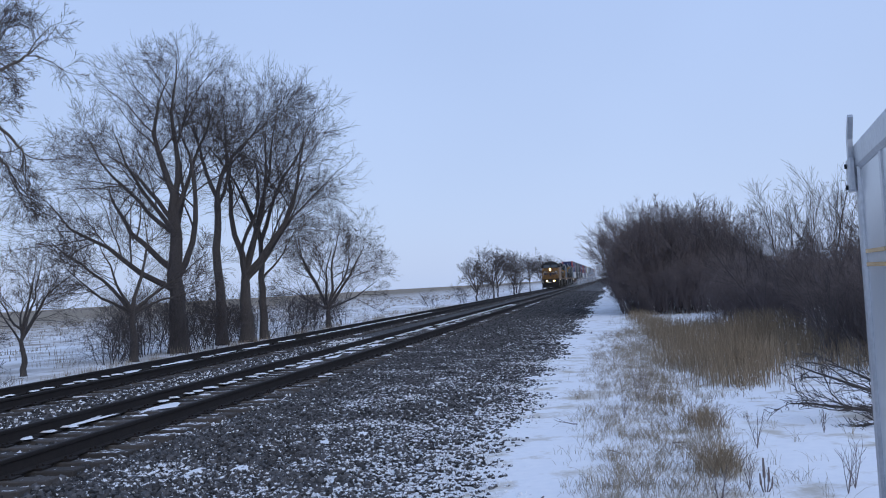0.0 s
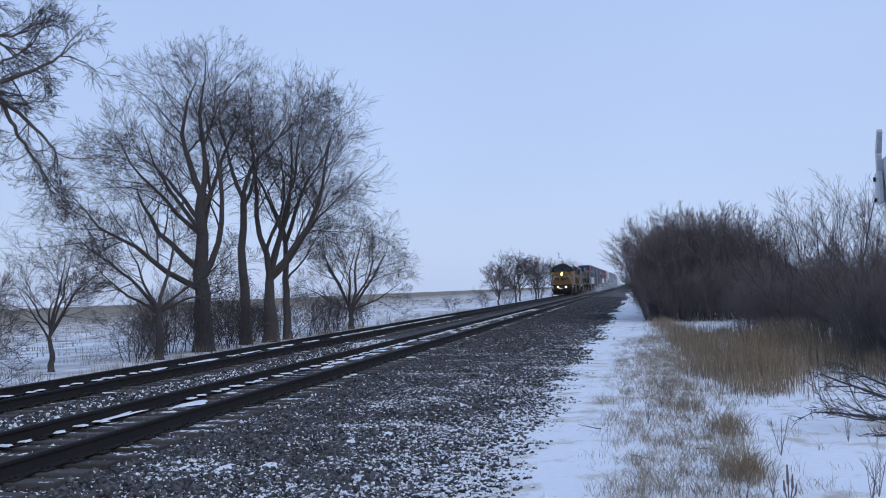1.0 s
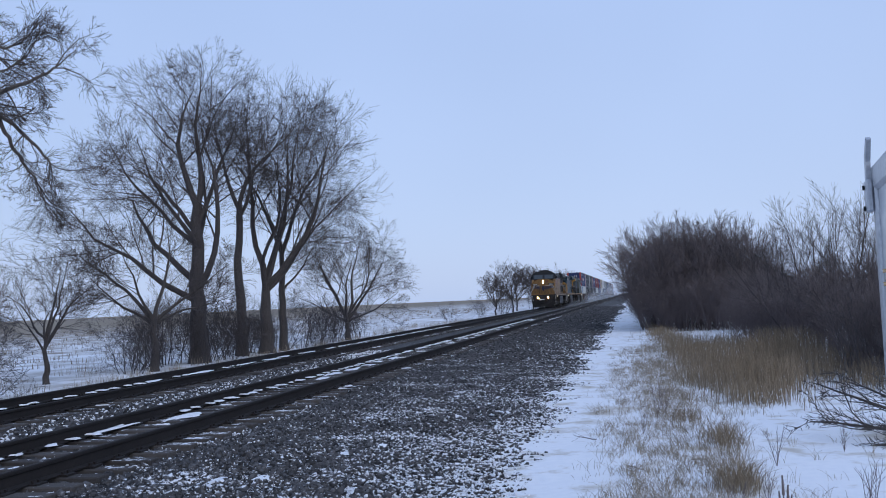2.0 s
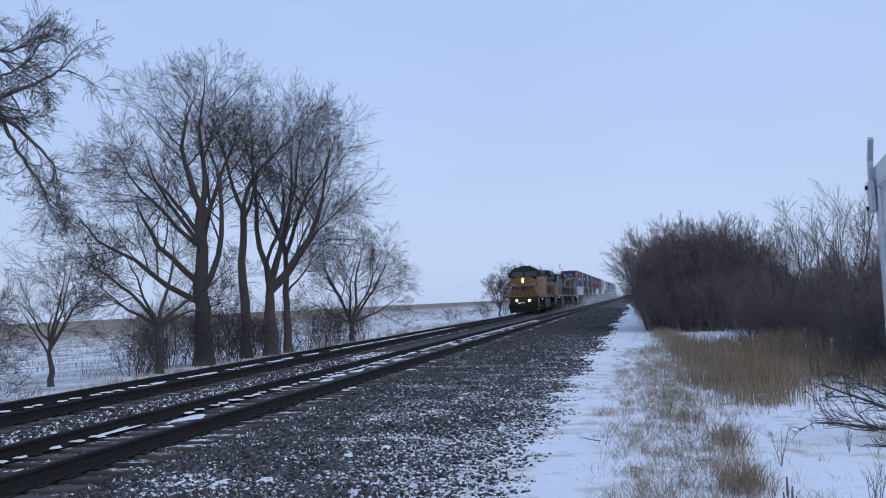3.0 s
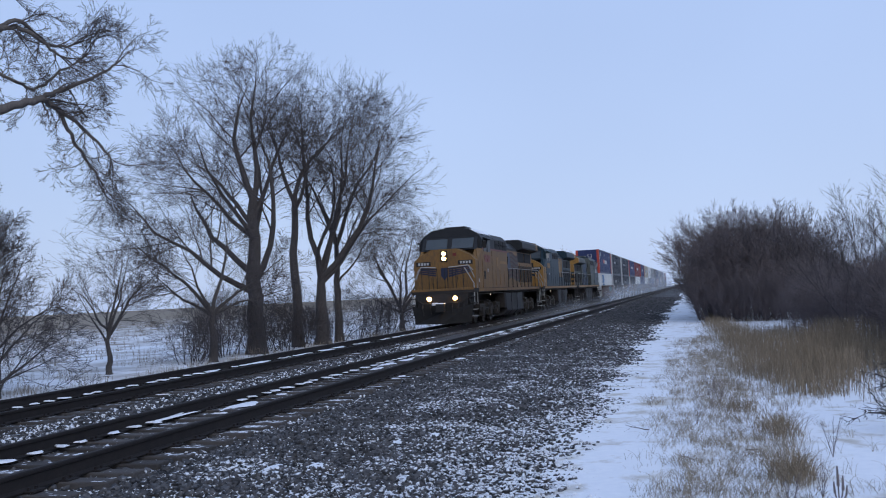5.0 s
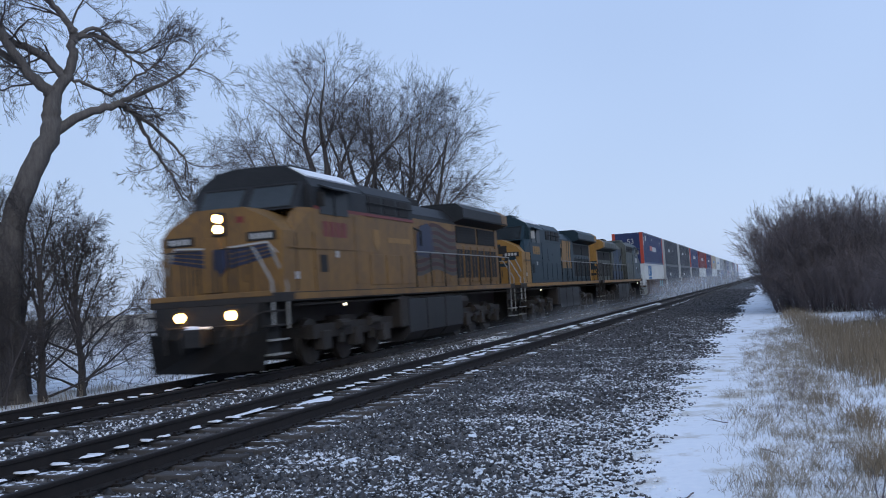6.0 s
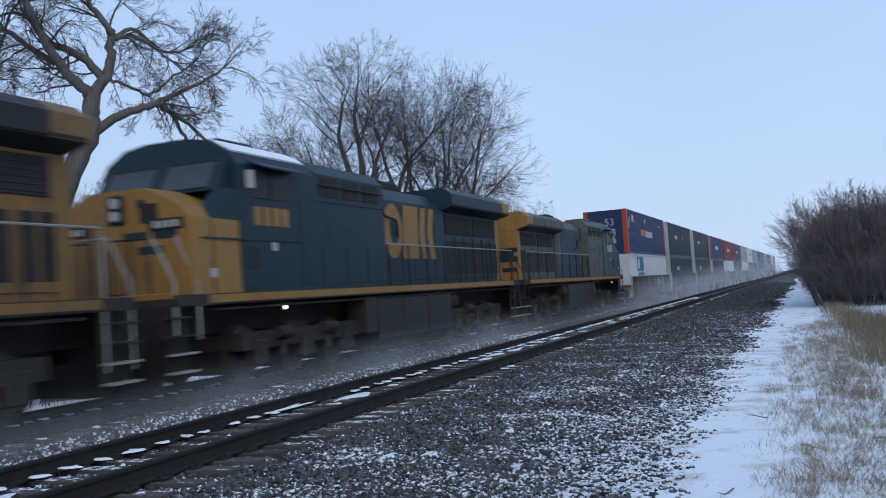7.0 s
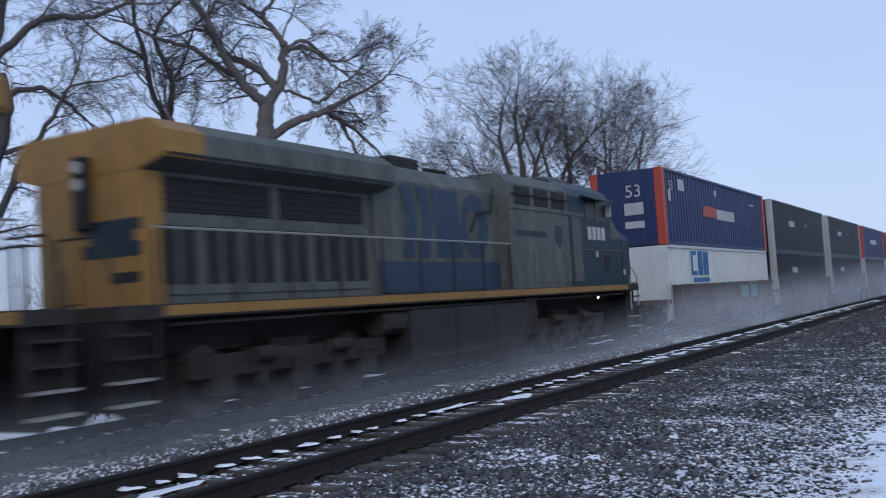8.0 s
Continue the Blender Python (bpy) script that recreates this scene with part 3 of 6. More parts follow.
def crooked_tree(label, at, across, trunk, limbs, seed, bark, thick=2.6):
    """Old tree of bent limbs. trunk and limbs: radius at the foot, at the end, and the bends (across, up);
    twigs grow along each limb. A limb's last number is the length of its twigs."""
    rng = random.Random(seed)
    root = tagged(new("tree"), label, "tree")
    root.matrix_basis = pose(*at)
    ax = Vector((math.cos(radians(across)), math.sin(radians(across)), 0))
    deep = Vector((-ax.y, ax.x, 0))
    lines = [[] for _ in CROOKED["count"]]
    for k, (r0, r1, bends, twigs) in enumerate([trunk] + limbs):
        drift = 0.0 if k == 0 else rng.uniform(-0.5, 0.5)
        pts = []
        for i, (u, v) in enumerate(bends):
            pts.append(ax * u + Vector((0, 0, v)) + deep * (drift * i * 0.45))
        # round the bends off
        for _ in range(2):
            soft = [pts[0]]
            for p, q in zip(pts, pts[1:]):
                soft += [p.lerp(q, 0.3), p.lerp(q, 0.7)]
            pts = soft + [pts[-1]]
        n = len(pts)
        pts = [p + Vector((rng.gauss(0, 0.025), rng.gauss(0, 0.025), rng.gauss(0, 0.025))) if 0 < i < n - 1 else p for i, p in enumerate(pts)]
        radii = [r0 + (r1 - r0) * i / (n - 1) for i in range(n)]
        if k == 0:
            radii[0], radii[1] = r0 * 1.35, r0 * 1.12
        v, f = sweep(pts, radii)
        arrays("limb" if k else "trunk", v, f, M[bark], root, smooth=True)
        for a in range(n - 1):
            p, q = pts[a], pts[a + 1]
            for _ in range(int((q - p).length * thick + rng.random()) if twigs else 0):
                if k == 0 or (a < 2 and r0 > 0.12):
                    continue
                t = rng.random()
                d = (q - p).normalized()
                side = d.orthogonal().normalized()
                side.rotate(Matrix.Rotation(rng.uniform(0, 2 * math.pi), 3, d))
                w = radians(rng.uniform(25, 75))
                branch(lines, rng, p.lerp(q, t), d * math.cos(w) + side * math.sin(w), twigs * rng.uniform(0.55, 1.2), max(0.012, min(0.04, radii[a] * 0.4)), 1, CROOKED)
        if twigs:
            for _ in range(3):
                d = (pts[-1] - pts[-3]).normalized() + Vector((rng.gauss(0, 0.35), rng.gauss(0, 0.35), rng.gauss(0, 0.35)))
                branch(lines, rng, pts[-1], d.normalized(), twigs * 1.2, max(0.012, r1 * 0.8), 1, CROOKED)
    v1, f1 = tubes(lines[1], 5)
    v2, f2 = tubes([x for lv in lines[2:] for x in lv], 3)
    arrays("crown", np.concatenate([v1, v2]), np.concatenate([f1, f2 + len(v1)]), M["twig"], root, smooth=True)
    return root


crooked_tree("crooked leaning bare tree with pale rough bark near the track", (-21.7, 22.9, Z0), 43.5,
             (0.44, 0.24, [(0, -0.2), (-0.05, 2.4), (0.05, 4.9), (0.65, 6.9), (1.5, 8.3), (1.4, 8.8), (1.55, 9.6)], 0),
             [(0.20, 0.12, [(1.5, 9.4), (1.85, 9.9), (2.1, 10.2), (2.15, 10.9), (2.2, 11.5)], 0),
              (0.12, 0.05, [(2.2, 11.4), (1.9, 12.0), (1.5, 12.5), (1.7, 12.8), (2.2, 13.4)], 2.0),
              (0.10, 0.035, [(2.2, 11.3), (2.9, 11.4), (3.4, 11.1), (4.0, 10.6)], 1.5),
              (0.08, 0.03, [(2.2, 11.2), (2.9, 11.8), (3.4, 11.2), (3.9, 10.9), (4.5, 11.1)], 1.5),
              (0.20, 0.07, [(1.5, 9.4), (1.2, 9.7), (0.4, 10.5), (0.1, 11.4), (-0.4, 12.2), (-1.0, 13.2)], 2.1),
              (0.15, 0.09, [(1.9, 10.0), (1.1, 10.9), (0.3, 11.2), (-0.2, 12.0)], 1.6),
              (0.11, 0.04, [(0.5, 10.4), (-0.3, 11.0), (-1.0, 11.5), (-1.8, 11.6), (-2.8, 12.2)], 1.9),
              (0.17, 0.10, [(1.5, 8.25), (2.2, 8.8), (2.9, 9.0), (3.6, 9.2)], 0),
              (0.09, 0.03, [(3.5, 9.2), (3.95, 8.95), (4.3, 8.2), (4.7, 7.5), (5.1, 6.9)], 1.5),
              (0.08, 0.03, [(3.4, 9.2), (4.4, 8.65), (5.0, 8.0), (5.5, 7.4)], 1.5),
              (0.09, 0.03, [(3.4, 9.2), (4.3, 9.6), (5.0, 9.9), (5.6, 10.3)], 1.5),
              (0.06, 0.03, [(2.0, 9.95), (2.7, 9.8), (3.3, 9.4), (4.0, 10.1), (4.7, 10.6)], 1.5),
              (0.16, 0.06, [(0.05, 4.6), (-0.5, 6.0), (-1.1, 7.6), (-1.7, 9.4)], 1.9)], 18, "pale_bark", 2.7)
crooked_tree("tall crooked bare tree with two winding stems", (-24.6, 23.6, Z0), 44,
             (0.26, 0.19, [(0.3, -0.2), (0.1, 3.0), (0.2, 6.0), (0.0, 8.9), (-0.2, 9.5)], 0),
             [(0.13, 0.05, [(-0.15, 9.3), (-0.45, 9.9), (-0.75, 10.6), (-0.8, 11.7), (-1.15, 12.9), (-1.0, 13.8)], 2.0),
              (0.14, 0.05, [(-0.2, 9.4), (0.05, 10.4), (0.05, 11.0), (-0.45, 12.0), (-0.5, 12.6), (0.2, 13.4)], 2.0),
              (0.07, 0.03, [(0.05, 10.9), (0.6, 11.6), (0.7, 12.6), (1.4, 13.2)], 1.8),
              (0.07, 0.03, [(-0.8, 11.6), (-1.6, 12.2), (-2.2, 12.4), (-3.0, 13.2)], 1.8),
              (0.06, 0.02, [(0.05, 6.2), (-1.0, 7.6), (-1.8, 8.6), (-2.1, 9.8)], 1.4)], 19, "bark", 1.9)
crooked_tree("old bare tree with several bent stems near the track", (-22.3, 15.1, Z0), 34,
             (0.32, 0.17, [(-1.5, -0.2), (-1.1, 3.2), (-0.5, 5.6), (0.0, 7.1), (0.35, 8.2), (0.2, 9.2)], 0),
             [(0.16, 0.06, [(0.2, 8.9), (-0.3, 9.4), (0.1, 9.9), (0.35, 11.2), (0.45, 12.6)], 2.0),
              (0.13, 0.04, [(-0.2, 9.3), (0.65, 10.1), (1.5, 10.7), (2.6, 10.5), (3.6, 10.9)], 1.9),
              (0.10, 0.03, [(0.2, 8.5), (0.9, 8.9), (1.6, 8.7), (2.3, 7.9)], 1.6),
              (0.13, 0.04, [(-1.0, 3.4), (0.1, 5.4), (0.8, 6.8), (1.4, 7.4), (2.2, 8.6)], 1.6),
              (0.14, 0.05, [(-0.6, 5.4), (-1.6, 7.2), (-2.0, 9.4), (-2.6, 11.6)], 2.0),
              (0.08, 0.03, [(0.0, 7.0), (0.8, 7.4), (1.8, 7.0), (2.6, 6.2)], 1.5)], 20, "bark", 1.6)
SPREAD = dict(CROWN, count=(9, 7, 5, 0, 0), wander=(0.10, 0.13, 0.15, 0.1, 0.1), lift=(0.05, 0.04, 0.03, 0, 0), least=0.0062)
for i, (x, y, hh) in enumerate(((-20.9, 23.3, 4.6), (-22.6, 22.2, 5.2), (-21.9, 19.6, 4.6), (-20.6, 24.6, 3.6), (-23.6, 25.6, 4.2))):
    bare_tree("tree", "low bushy bare tree with upswept boughs beside the track", "tree", (x, y, Z0), (hh, 0.13),
              [(0.05 + 0.055 * k, 137.5 * k + 40 * i, 16 + 4 * k, 3.4 * rt.uniform(0.8, 1.15) * (1.0 - 0.02 * k), 0.045) for k in range(17)], 80 + i, SPREAD)
for i, (x, y, hh) in enumerate(((-20.5, 141, 6.5), (-20, 158, 8.6), (-21, 172, 9.2), (-19.5, 186, 9.6), (-21, 205, 9.0), (-20, 228, 9.8), (-19, 255, 10), (-20, 285, 10), (-21, 325, 10.5))):
    bare_tree("tree", "distant bare tree in the row along the railway", "tree", (x, y, Z0), (hh * 0.3, 0.16),
              radial(rt, 8, 0.6, 1.0, (30, 80), hh * 0.62, 0.09), 30 + i, dict(CROWN, count=(8, 6, 4, 0, 0), least=0.016))

SHRUB = dict(count=(9, 6, 3, 0), wander=(0.06, 0.07, 0.08, 0.1), lift=(0.06, 0.05, 0.04, 0.03), tip=(0.3, 0.35, 0.5, 0.6), segments=(6, 4, 2, 1),
             angle=((16, 44), (18, 42), (18, 42)), ratio=(0.45, 0.55, 0.6), thin=(0.5, 0.5, 0.55), least=0.0042)
SHRUB["from"] = (0.12, 0.1, 0.1, 0.1)


def bush(name, label, stems, height, spread, seed, mat, spec=SHRUB, rad=0.03, group="", foot=0.45, tilt=34):
    """A clump of many thin upright stems; returns the thing at the origin."""
    rng = random.Random(seed)
    root = tagged(new(name), label, "bush", group)
    lines = [[] for _ in spec["count"]]
    for _ in range(stems):
        a = rng.uniform(0, 2 * math.pi)
        s = spread * rng.random() ** 0.7
        out = radians(90 - rng.uniform(4, tilt) * (0.4 + s / spread))
        az = a + rng.uniform(-0.6, 0.6)
        d = Vector((math.cos(az) * math.cos(out), math.sin(az) * math.cos(out), math.sin(out)))
        branch(lines, rng, Vector((math.cos(a) * s * foot, math.sin(a) * s * foot, -0.1)), d, height * rng.uniform(0.6, 1.05), rad * rng.uniform(0.6, 1.3), 0, spec)
    v0, f0 = tubes(lines[0], 5)
    arrays("stem_clump", v0, f0, M[mat], root, smooth=True)
    v1, f1 = tubes([x for lv in lines[1:] for x in lv], 3)
    arrays("twig_mass", v1, f1, M[mat], root, smooth=True)
    return root


THICK = "dense dark leafless thicket shrub on the snowy verge"
dense = [bush("bush", THICK, 38, 4.55, 2.6, 50 + i, "thicket", dict(SHRUB, least=0.0068, count=(8, 6, 4, 0), segments=(5, 3, 1, 1)), 0.03, "verge thicket", 0.8, 22) for i in range(2)]
open_bush = [bush("bush", "open leafless bush with slender upright stems", 9, 4.3, 1.9, 60 + i, "twig", SHRUB, 0.034, "verge thicket") for i in range(2)]
rb = random.Random(8)
spots = [(2.2, 48.5, 1.0), (3.8, 50.5, 1.1), (2.6, 53.5, 1.08), (4.8, 47.5, 0.72), (5.6, 51, 0.7), (3.0, 58, 1.0), (4.6, 56, 1.0), (2.8, 63, 1.0), (3.4, 68, 1.0), (3.0, 74, 1.0),
         (3.2, 81, 1.0), (3.4, 90, 1.0), (2.8, 100, 1.0), (6.6, 44, 0.5), (5.6, 42, 0.5), (7.6, 47, 0.55), (6.6, 38, 0.42), (8.6, 41, 0.46), (9.4, 36, 0.42), (5.6, 23.5, 0.5), (6.8, 24.5, 0.5), (7.4, 22, 0.45), (5.0, 27.5, 0.45), (4.2, 33, 0.4), (4.9, 20.6, 0.36), (5.6, 18.6, 0.38), (6.4, 20.2, 0.42), (3.6, 29.5, 0.36), (1.5, 46.8, 0.5), (2.4, 45.6, 0.45), (3.6, 45.4, 0.5), (1.3, 49.5, 0.55), (1.4, 53, 0.6)]
for i, (x, y, s) in enumerate(spots):
    ob = dense[i % 2]
    m = pose(x, y, ground_z(x, y), 0, 0, rb.uniform(0, 360))
    if i < 2:
        ob.matrix_basis = m
    else:
        copy_thing(ob, m).scale = (s, s, s * rb.uniform(0.94, 1.04))
for i, (x, y, s) in enumerate(((5.2, 28.6, 1.0), (6.8, 31.5, 1.0), (5.1, 33.5, 0.85), (7.9, 27.5, 0.95), (6.3, 25.2, 0.62), (8.4, 33, 0.8), (6.2, 36, 0.7), (9.4, 30, 0.85), (4.0, 19.0, 0.34), (4.5, 17.4, 0.32), (4.9, 19.6, 0.5), (5.3, 22.4, 0.55), (5.0, 16.4, 0.34), (3.6, 49, 1.08), (2.8, 52, 1.1), (5.2, 47.5, 1.0))):
    m = pose(x, y, ground_z(x, y), 0, 0, rb.uniform(0, 360))
    if i < 2:
        open_bush[i].matrix_basis = m
    else:
        copy_thing(open_bush[i % 2], m).scale = (s, s, s)
# scrub beneath the tall trees
under = [bush("bush", "tangled leafless scrub beneath the tall trees", 12, 3.4, 1.9, 70 + i, "twig", dict(SHRUB, count=(8, 5, 4, 0), lift=(0.03, 0.01, 0.0, 0), wander=(0.12, 0.16, 0.2, 0.2)), 0.022, "field-edge scrub") for i in range(2)]
for i, (x, y, s) in enumerate(((-21.6, 41.0, 0.9), (-20.6, 45.6, 0.8), (-22.2, 47.0, 0.75), (-21.8, 52, 0.7), (-20.6, 57, 0.8), (-21.2, 61, 0.75), (-22.0, 39.0, 0.8), (-20.4, 41.8, 0.8), (-21.4, 45.0, 1.0), (-21.0, 48.2, 0.9), (-22.4, 50.0, 0.9), (-20.9, 51.8, 0.7), (-21.4, 54.6, 1.0), (-19.9, 59.0, 0.9), (-20.8, 63.5, 1.0), (-22.6, 43.0, 1.2), (-21.2, 37.0, 0.8), (-21.0, 21.2, 0.9),
                               (-21.4, 17.6, 1.1), (-20.8, 70, 0.7), (-21, 108, 0.6), (-20.5, 128, 0.8), (-20.8, 150, 1.4), (-20.2, 195, 1.8))):
    m = pose(x, y, ground_z(x, y), 0, 0, rb.uniform(0, 360))
    if i < 2:
        under[i].matrix_basis = m
        under[i].scale = (s, s, s)
    else:
        copy_thing(under[i % 2], m).scale = (s, s, s)


# ---- dry grass and weeds ----
def blades(name, label, patches, mat, seed, width=0.006, bend=0.35):
    """patches: x, y, half sizes, count, height; curved tapering blades rooted in the ground."""
    rng = np.random.default_rng(seed)
    lines = []
    for x, y, hx, hy, n, h in patches:
        px, py = x + hx * rng.normal(0, 0.5, n), y + hy * rng.normal(0, 0.5, n)
        for a, b in zip(px, py):
            hh = h * rng.uniform(0.5, 1.15)
            t = rng.uniform(0, 2 * np.pi)
            lean = bend * hh * rng.uniform(0.1, 1.0)
            dx, dy = lean * np.cos(t), lean * np.sin(t)
            z = ground_z(a, b) - 0.02
            lines.append(([(a, b, z), (a + dx * 0.25, b + dy * 0.25, z + hh * 0.5), (a + dx * 0.6, b + dy * 0.6, z + hh * 0.85), (a + dx, b + dy, z + hh * 0.98)],
                          [width, width * 0.8, width * 0.55, width * 0.15]))
    v, f = tubes(lines, 3)
    return tagged(arrays(name, v, f, M[mat]), label, "dry grass", kind="stuff")


blades("tall_dry_grass", "tall dry tan grass standing out of the snow", [(1.9, 16.8, 0.8, 1.1, 450, 0.4), (2.2, 19.0, 0.9, 1.5, 1200, 0.6), (2.7, 22.5, 1.1, 2.2, 1800, 0.7), (3.6, 25.5, 1.2, 2.2, 1400, 0.8), (3.6, 20.5, 0.6, 1.0, 350, 0.6),
                                                                    (1.3, 20.5, 0.7, 1.6, 420, 0.42), (1.6, 24.5, 0.8, 2.2, 700, 0.55), (4.6, 22.0, 0.8, 1.6, 700, 0.65), (4.2, 18.4, 0.8, 1.2, 420, 0.5), (1.4, 29, 0.7, 3.0, 900, 0.45), (2.6, 31, 1.2, 3.0, 900, 0.5), (1.2, 36, 0.6, 4, 600, 0.4), (1.0, 44, 0.6, 5, 700, 0.36), (0.8, 56, 0.5, 8, 700, 0.36)], "reed", 3, 0.0042)
rg = random.Random(4)
tufts = []
for _ in range(1050):
    y = 6.5 + 27 * rg.random() ** 1.3
    x = 0.3 + 0.04 * y * rg.gauss(0, 0.6) + rg.gauss(0, 0.42)
    if x > -0.75 + 0.2 * noise.noise((y * 0.6, 1, 1)):
        tufts.append((x, y, rg.uniform(0.06, 0.2), rg.uniform(0.08, 0.3), rg.randint(10, 26), rg.uniform(0.05, 0.2)))
for _ in range(320):
    y = rg.uniform(17, 44)
    tufts.append((rg.gauss(0.5, 0.55) + 0.02 * y, y, rg.uniform(0.1, 0.3), rg.uniform(0.2, 0.6), rg.randint(8, 18), rg.uniform(0.12, 0.34)))
for _ in range(60):
    tufts.append((rg.uniform(1.2, 4.5), rg.uniform(9, 17), 0.08, 0.1, rg.randint(3, 9), rg.uniform(0.08, 0.25)))
blades("grass_tufts", "short dead grass tufts poking through the snow", tufts, "weed", 5, 0.0022, 1.5)
blades("grass_tufts", "straw-coloured dead grass clump in the snow", [(0.85, 9.6, 0.22, 0.5, 380, 0.26), (0.95, 12.3, 0.25, 0.8, 360, 0.26), (0.6, 14.5, 0.35, 1.0, 220, 0.24)], "reed", 6, 0.003, 1.2)


def twig_thing(name, label, category, at, start, length, rad, seed, spec):
    """A single fallen bough or dry stalk as one woody mesh."""
    rng = random.Random(seed)
    lines = [[] for _ in spec["count"]]
    for d in start:
        branch(lines, rng, Vector((0, 0, 0.02)), Vector(d).normalized(), length * rng.uniform(0.8, 1.1), rad, 0, spec)
    v, f = tubes([x for lv in lines for x in lv], 5)
    ob = arrays(name, v, f, M["bark" if category == "branch" else "thicket"], smooth=True)
    ob.matrix_basis = pose(at[0], at[1], ground_z(at[0], at[1]))
    return tagged(ob, label, category)


BOUGH = dict(SHRUB, count=(7, 5, 3, 0), lift=(-0.01, 0.02, 0.02, 0), wander=(0.08, 0.14, 0.18, 0.2), least=0.004)
twig_thing("fallen_branch", "dead branch leaning low across the snow", "branch", (3.5, 12.4), [(-0.75, 0.55, 0.42), (-0.9, 0.2, 0.22), (-0.5, 0.8, 0.5)], 1.6, 0.03, 5, BOUGH)
twig_thing("fallen_branch", "tangle of dark dead twigs on the snow", "branch", (3.3, 12.0), [(-0.9, 0.1, 0.1), (-0.6, -0.2, 0.2), (-0.4, 0.6, 0.15), (0.3, 0.2, 0.3)], 0.8, 0.02, 6, BOUGH)
STALK = dict(SHRUB, count=(7, 0), lift=(0.05, 0.02), wander=(0.04, 0.1), least=0.002)
for i, (x, y, hh) in enumerate(((0.22, 14.8, 0.5), (0.35, 15.1, 0.42), (1.75, 8.4, 0.42), (1.85, 8.6, 0.36), (1.0, 8.6, 0.3), (0.0, 13.0, 0.3), (2.2, 11.5, 0.25), (1.35, 10.6, 0.4), (0.7, 8.0, 0.3), (2.4, 9.6, 0.3))):
    twig_thing("dry_weed", "dry branching weed stalk standing in the snow", "weed", (x, y), [(0.1, 0, 1), (-0.2, 0.1, 1), (0.25, 0.1, 1)], hh, 0.004, 40 + i, STALK)
for i, (x, y) in enumerate(((-0.6, 12.5), (-0.2, 10.6), (0.0, 16.2), (0.5, 11.0), (-1.9, 7.0), (-0.75, 8.6))):
    twig_thing("loose_twig", "loose dark twig lying on the snow", "twig", (x, y), [(rg.uniform(-1, 1), rg.uniform(-0.4, 0.4), 0.05)], 0.42, 0.008, 60 + i, dict(STALK, lift=(-0.01, 0), wander=(0.15, 0.1), count=(2, 0)))


def mullein():
    bm = bmesh.new()
    for dx, hh, r in ((0, 0.30, 0.013), (0.035, 0.22, 0.012), (-0.03, 0.17, 0.011), (0.06, 0.14, 0.009)):
        rod(bm, (dx * 0.4, 0, 0), (dx, 0, hh * 0.45), 0.006, 6)
        rod(bm, (dx, 0, hh * 0.45), (dx * 1.15, 0, hh), r, 8, r * 0.55)
    ob = link("seed_stalk", bm, M["thicket"])
    ob.matrix_basis = pose(1.13, 8.62, ground_z(1.13, 8.62) - 0.01)
    return tagged(ob, "dark upright seed stalk with thick spikes in the snow", "weed")


mullein()
field = []
for _ in range(480):
    y = rg.uniform(16, 110)
    x = -15.6 - rg.expovariate(1 / 4.0)
    field.append((x, y, 0.5, 0.6, 14, rg.uniform(0.2, 0.5)))
blades("field_grass", "dead grass and stubble at the field's edge", field, "weed", 7, 0.008, 0.5)
stub = []
for row in range(46):
    x = -30 - row * 1.6
    for _ in range(34):
        stub.append((x, rg.uniform(20, 260), 0.08, 1.6, 7, 0.34))
blades("corn_stubble", "rows of cut corn stubble in the snowy field", stub, "reed", 8, 0.02, 0.3)


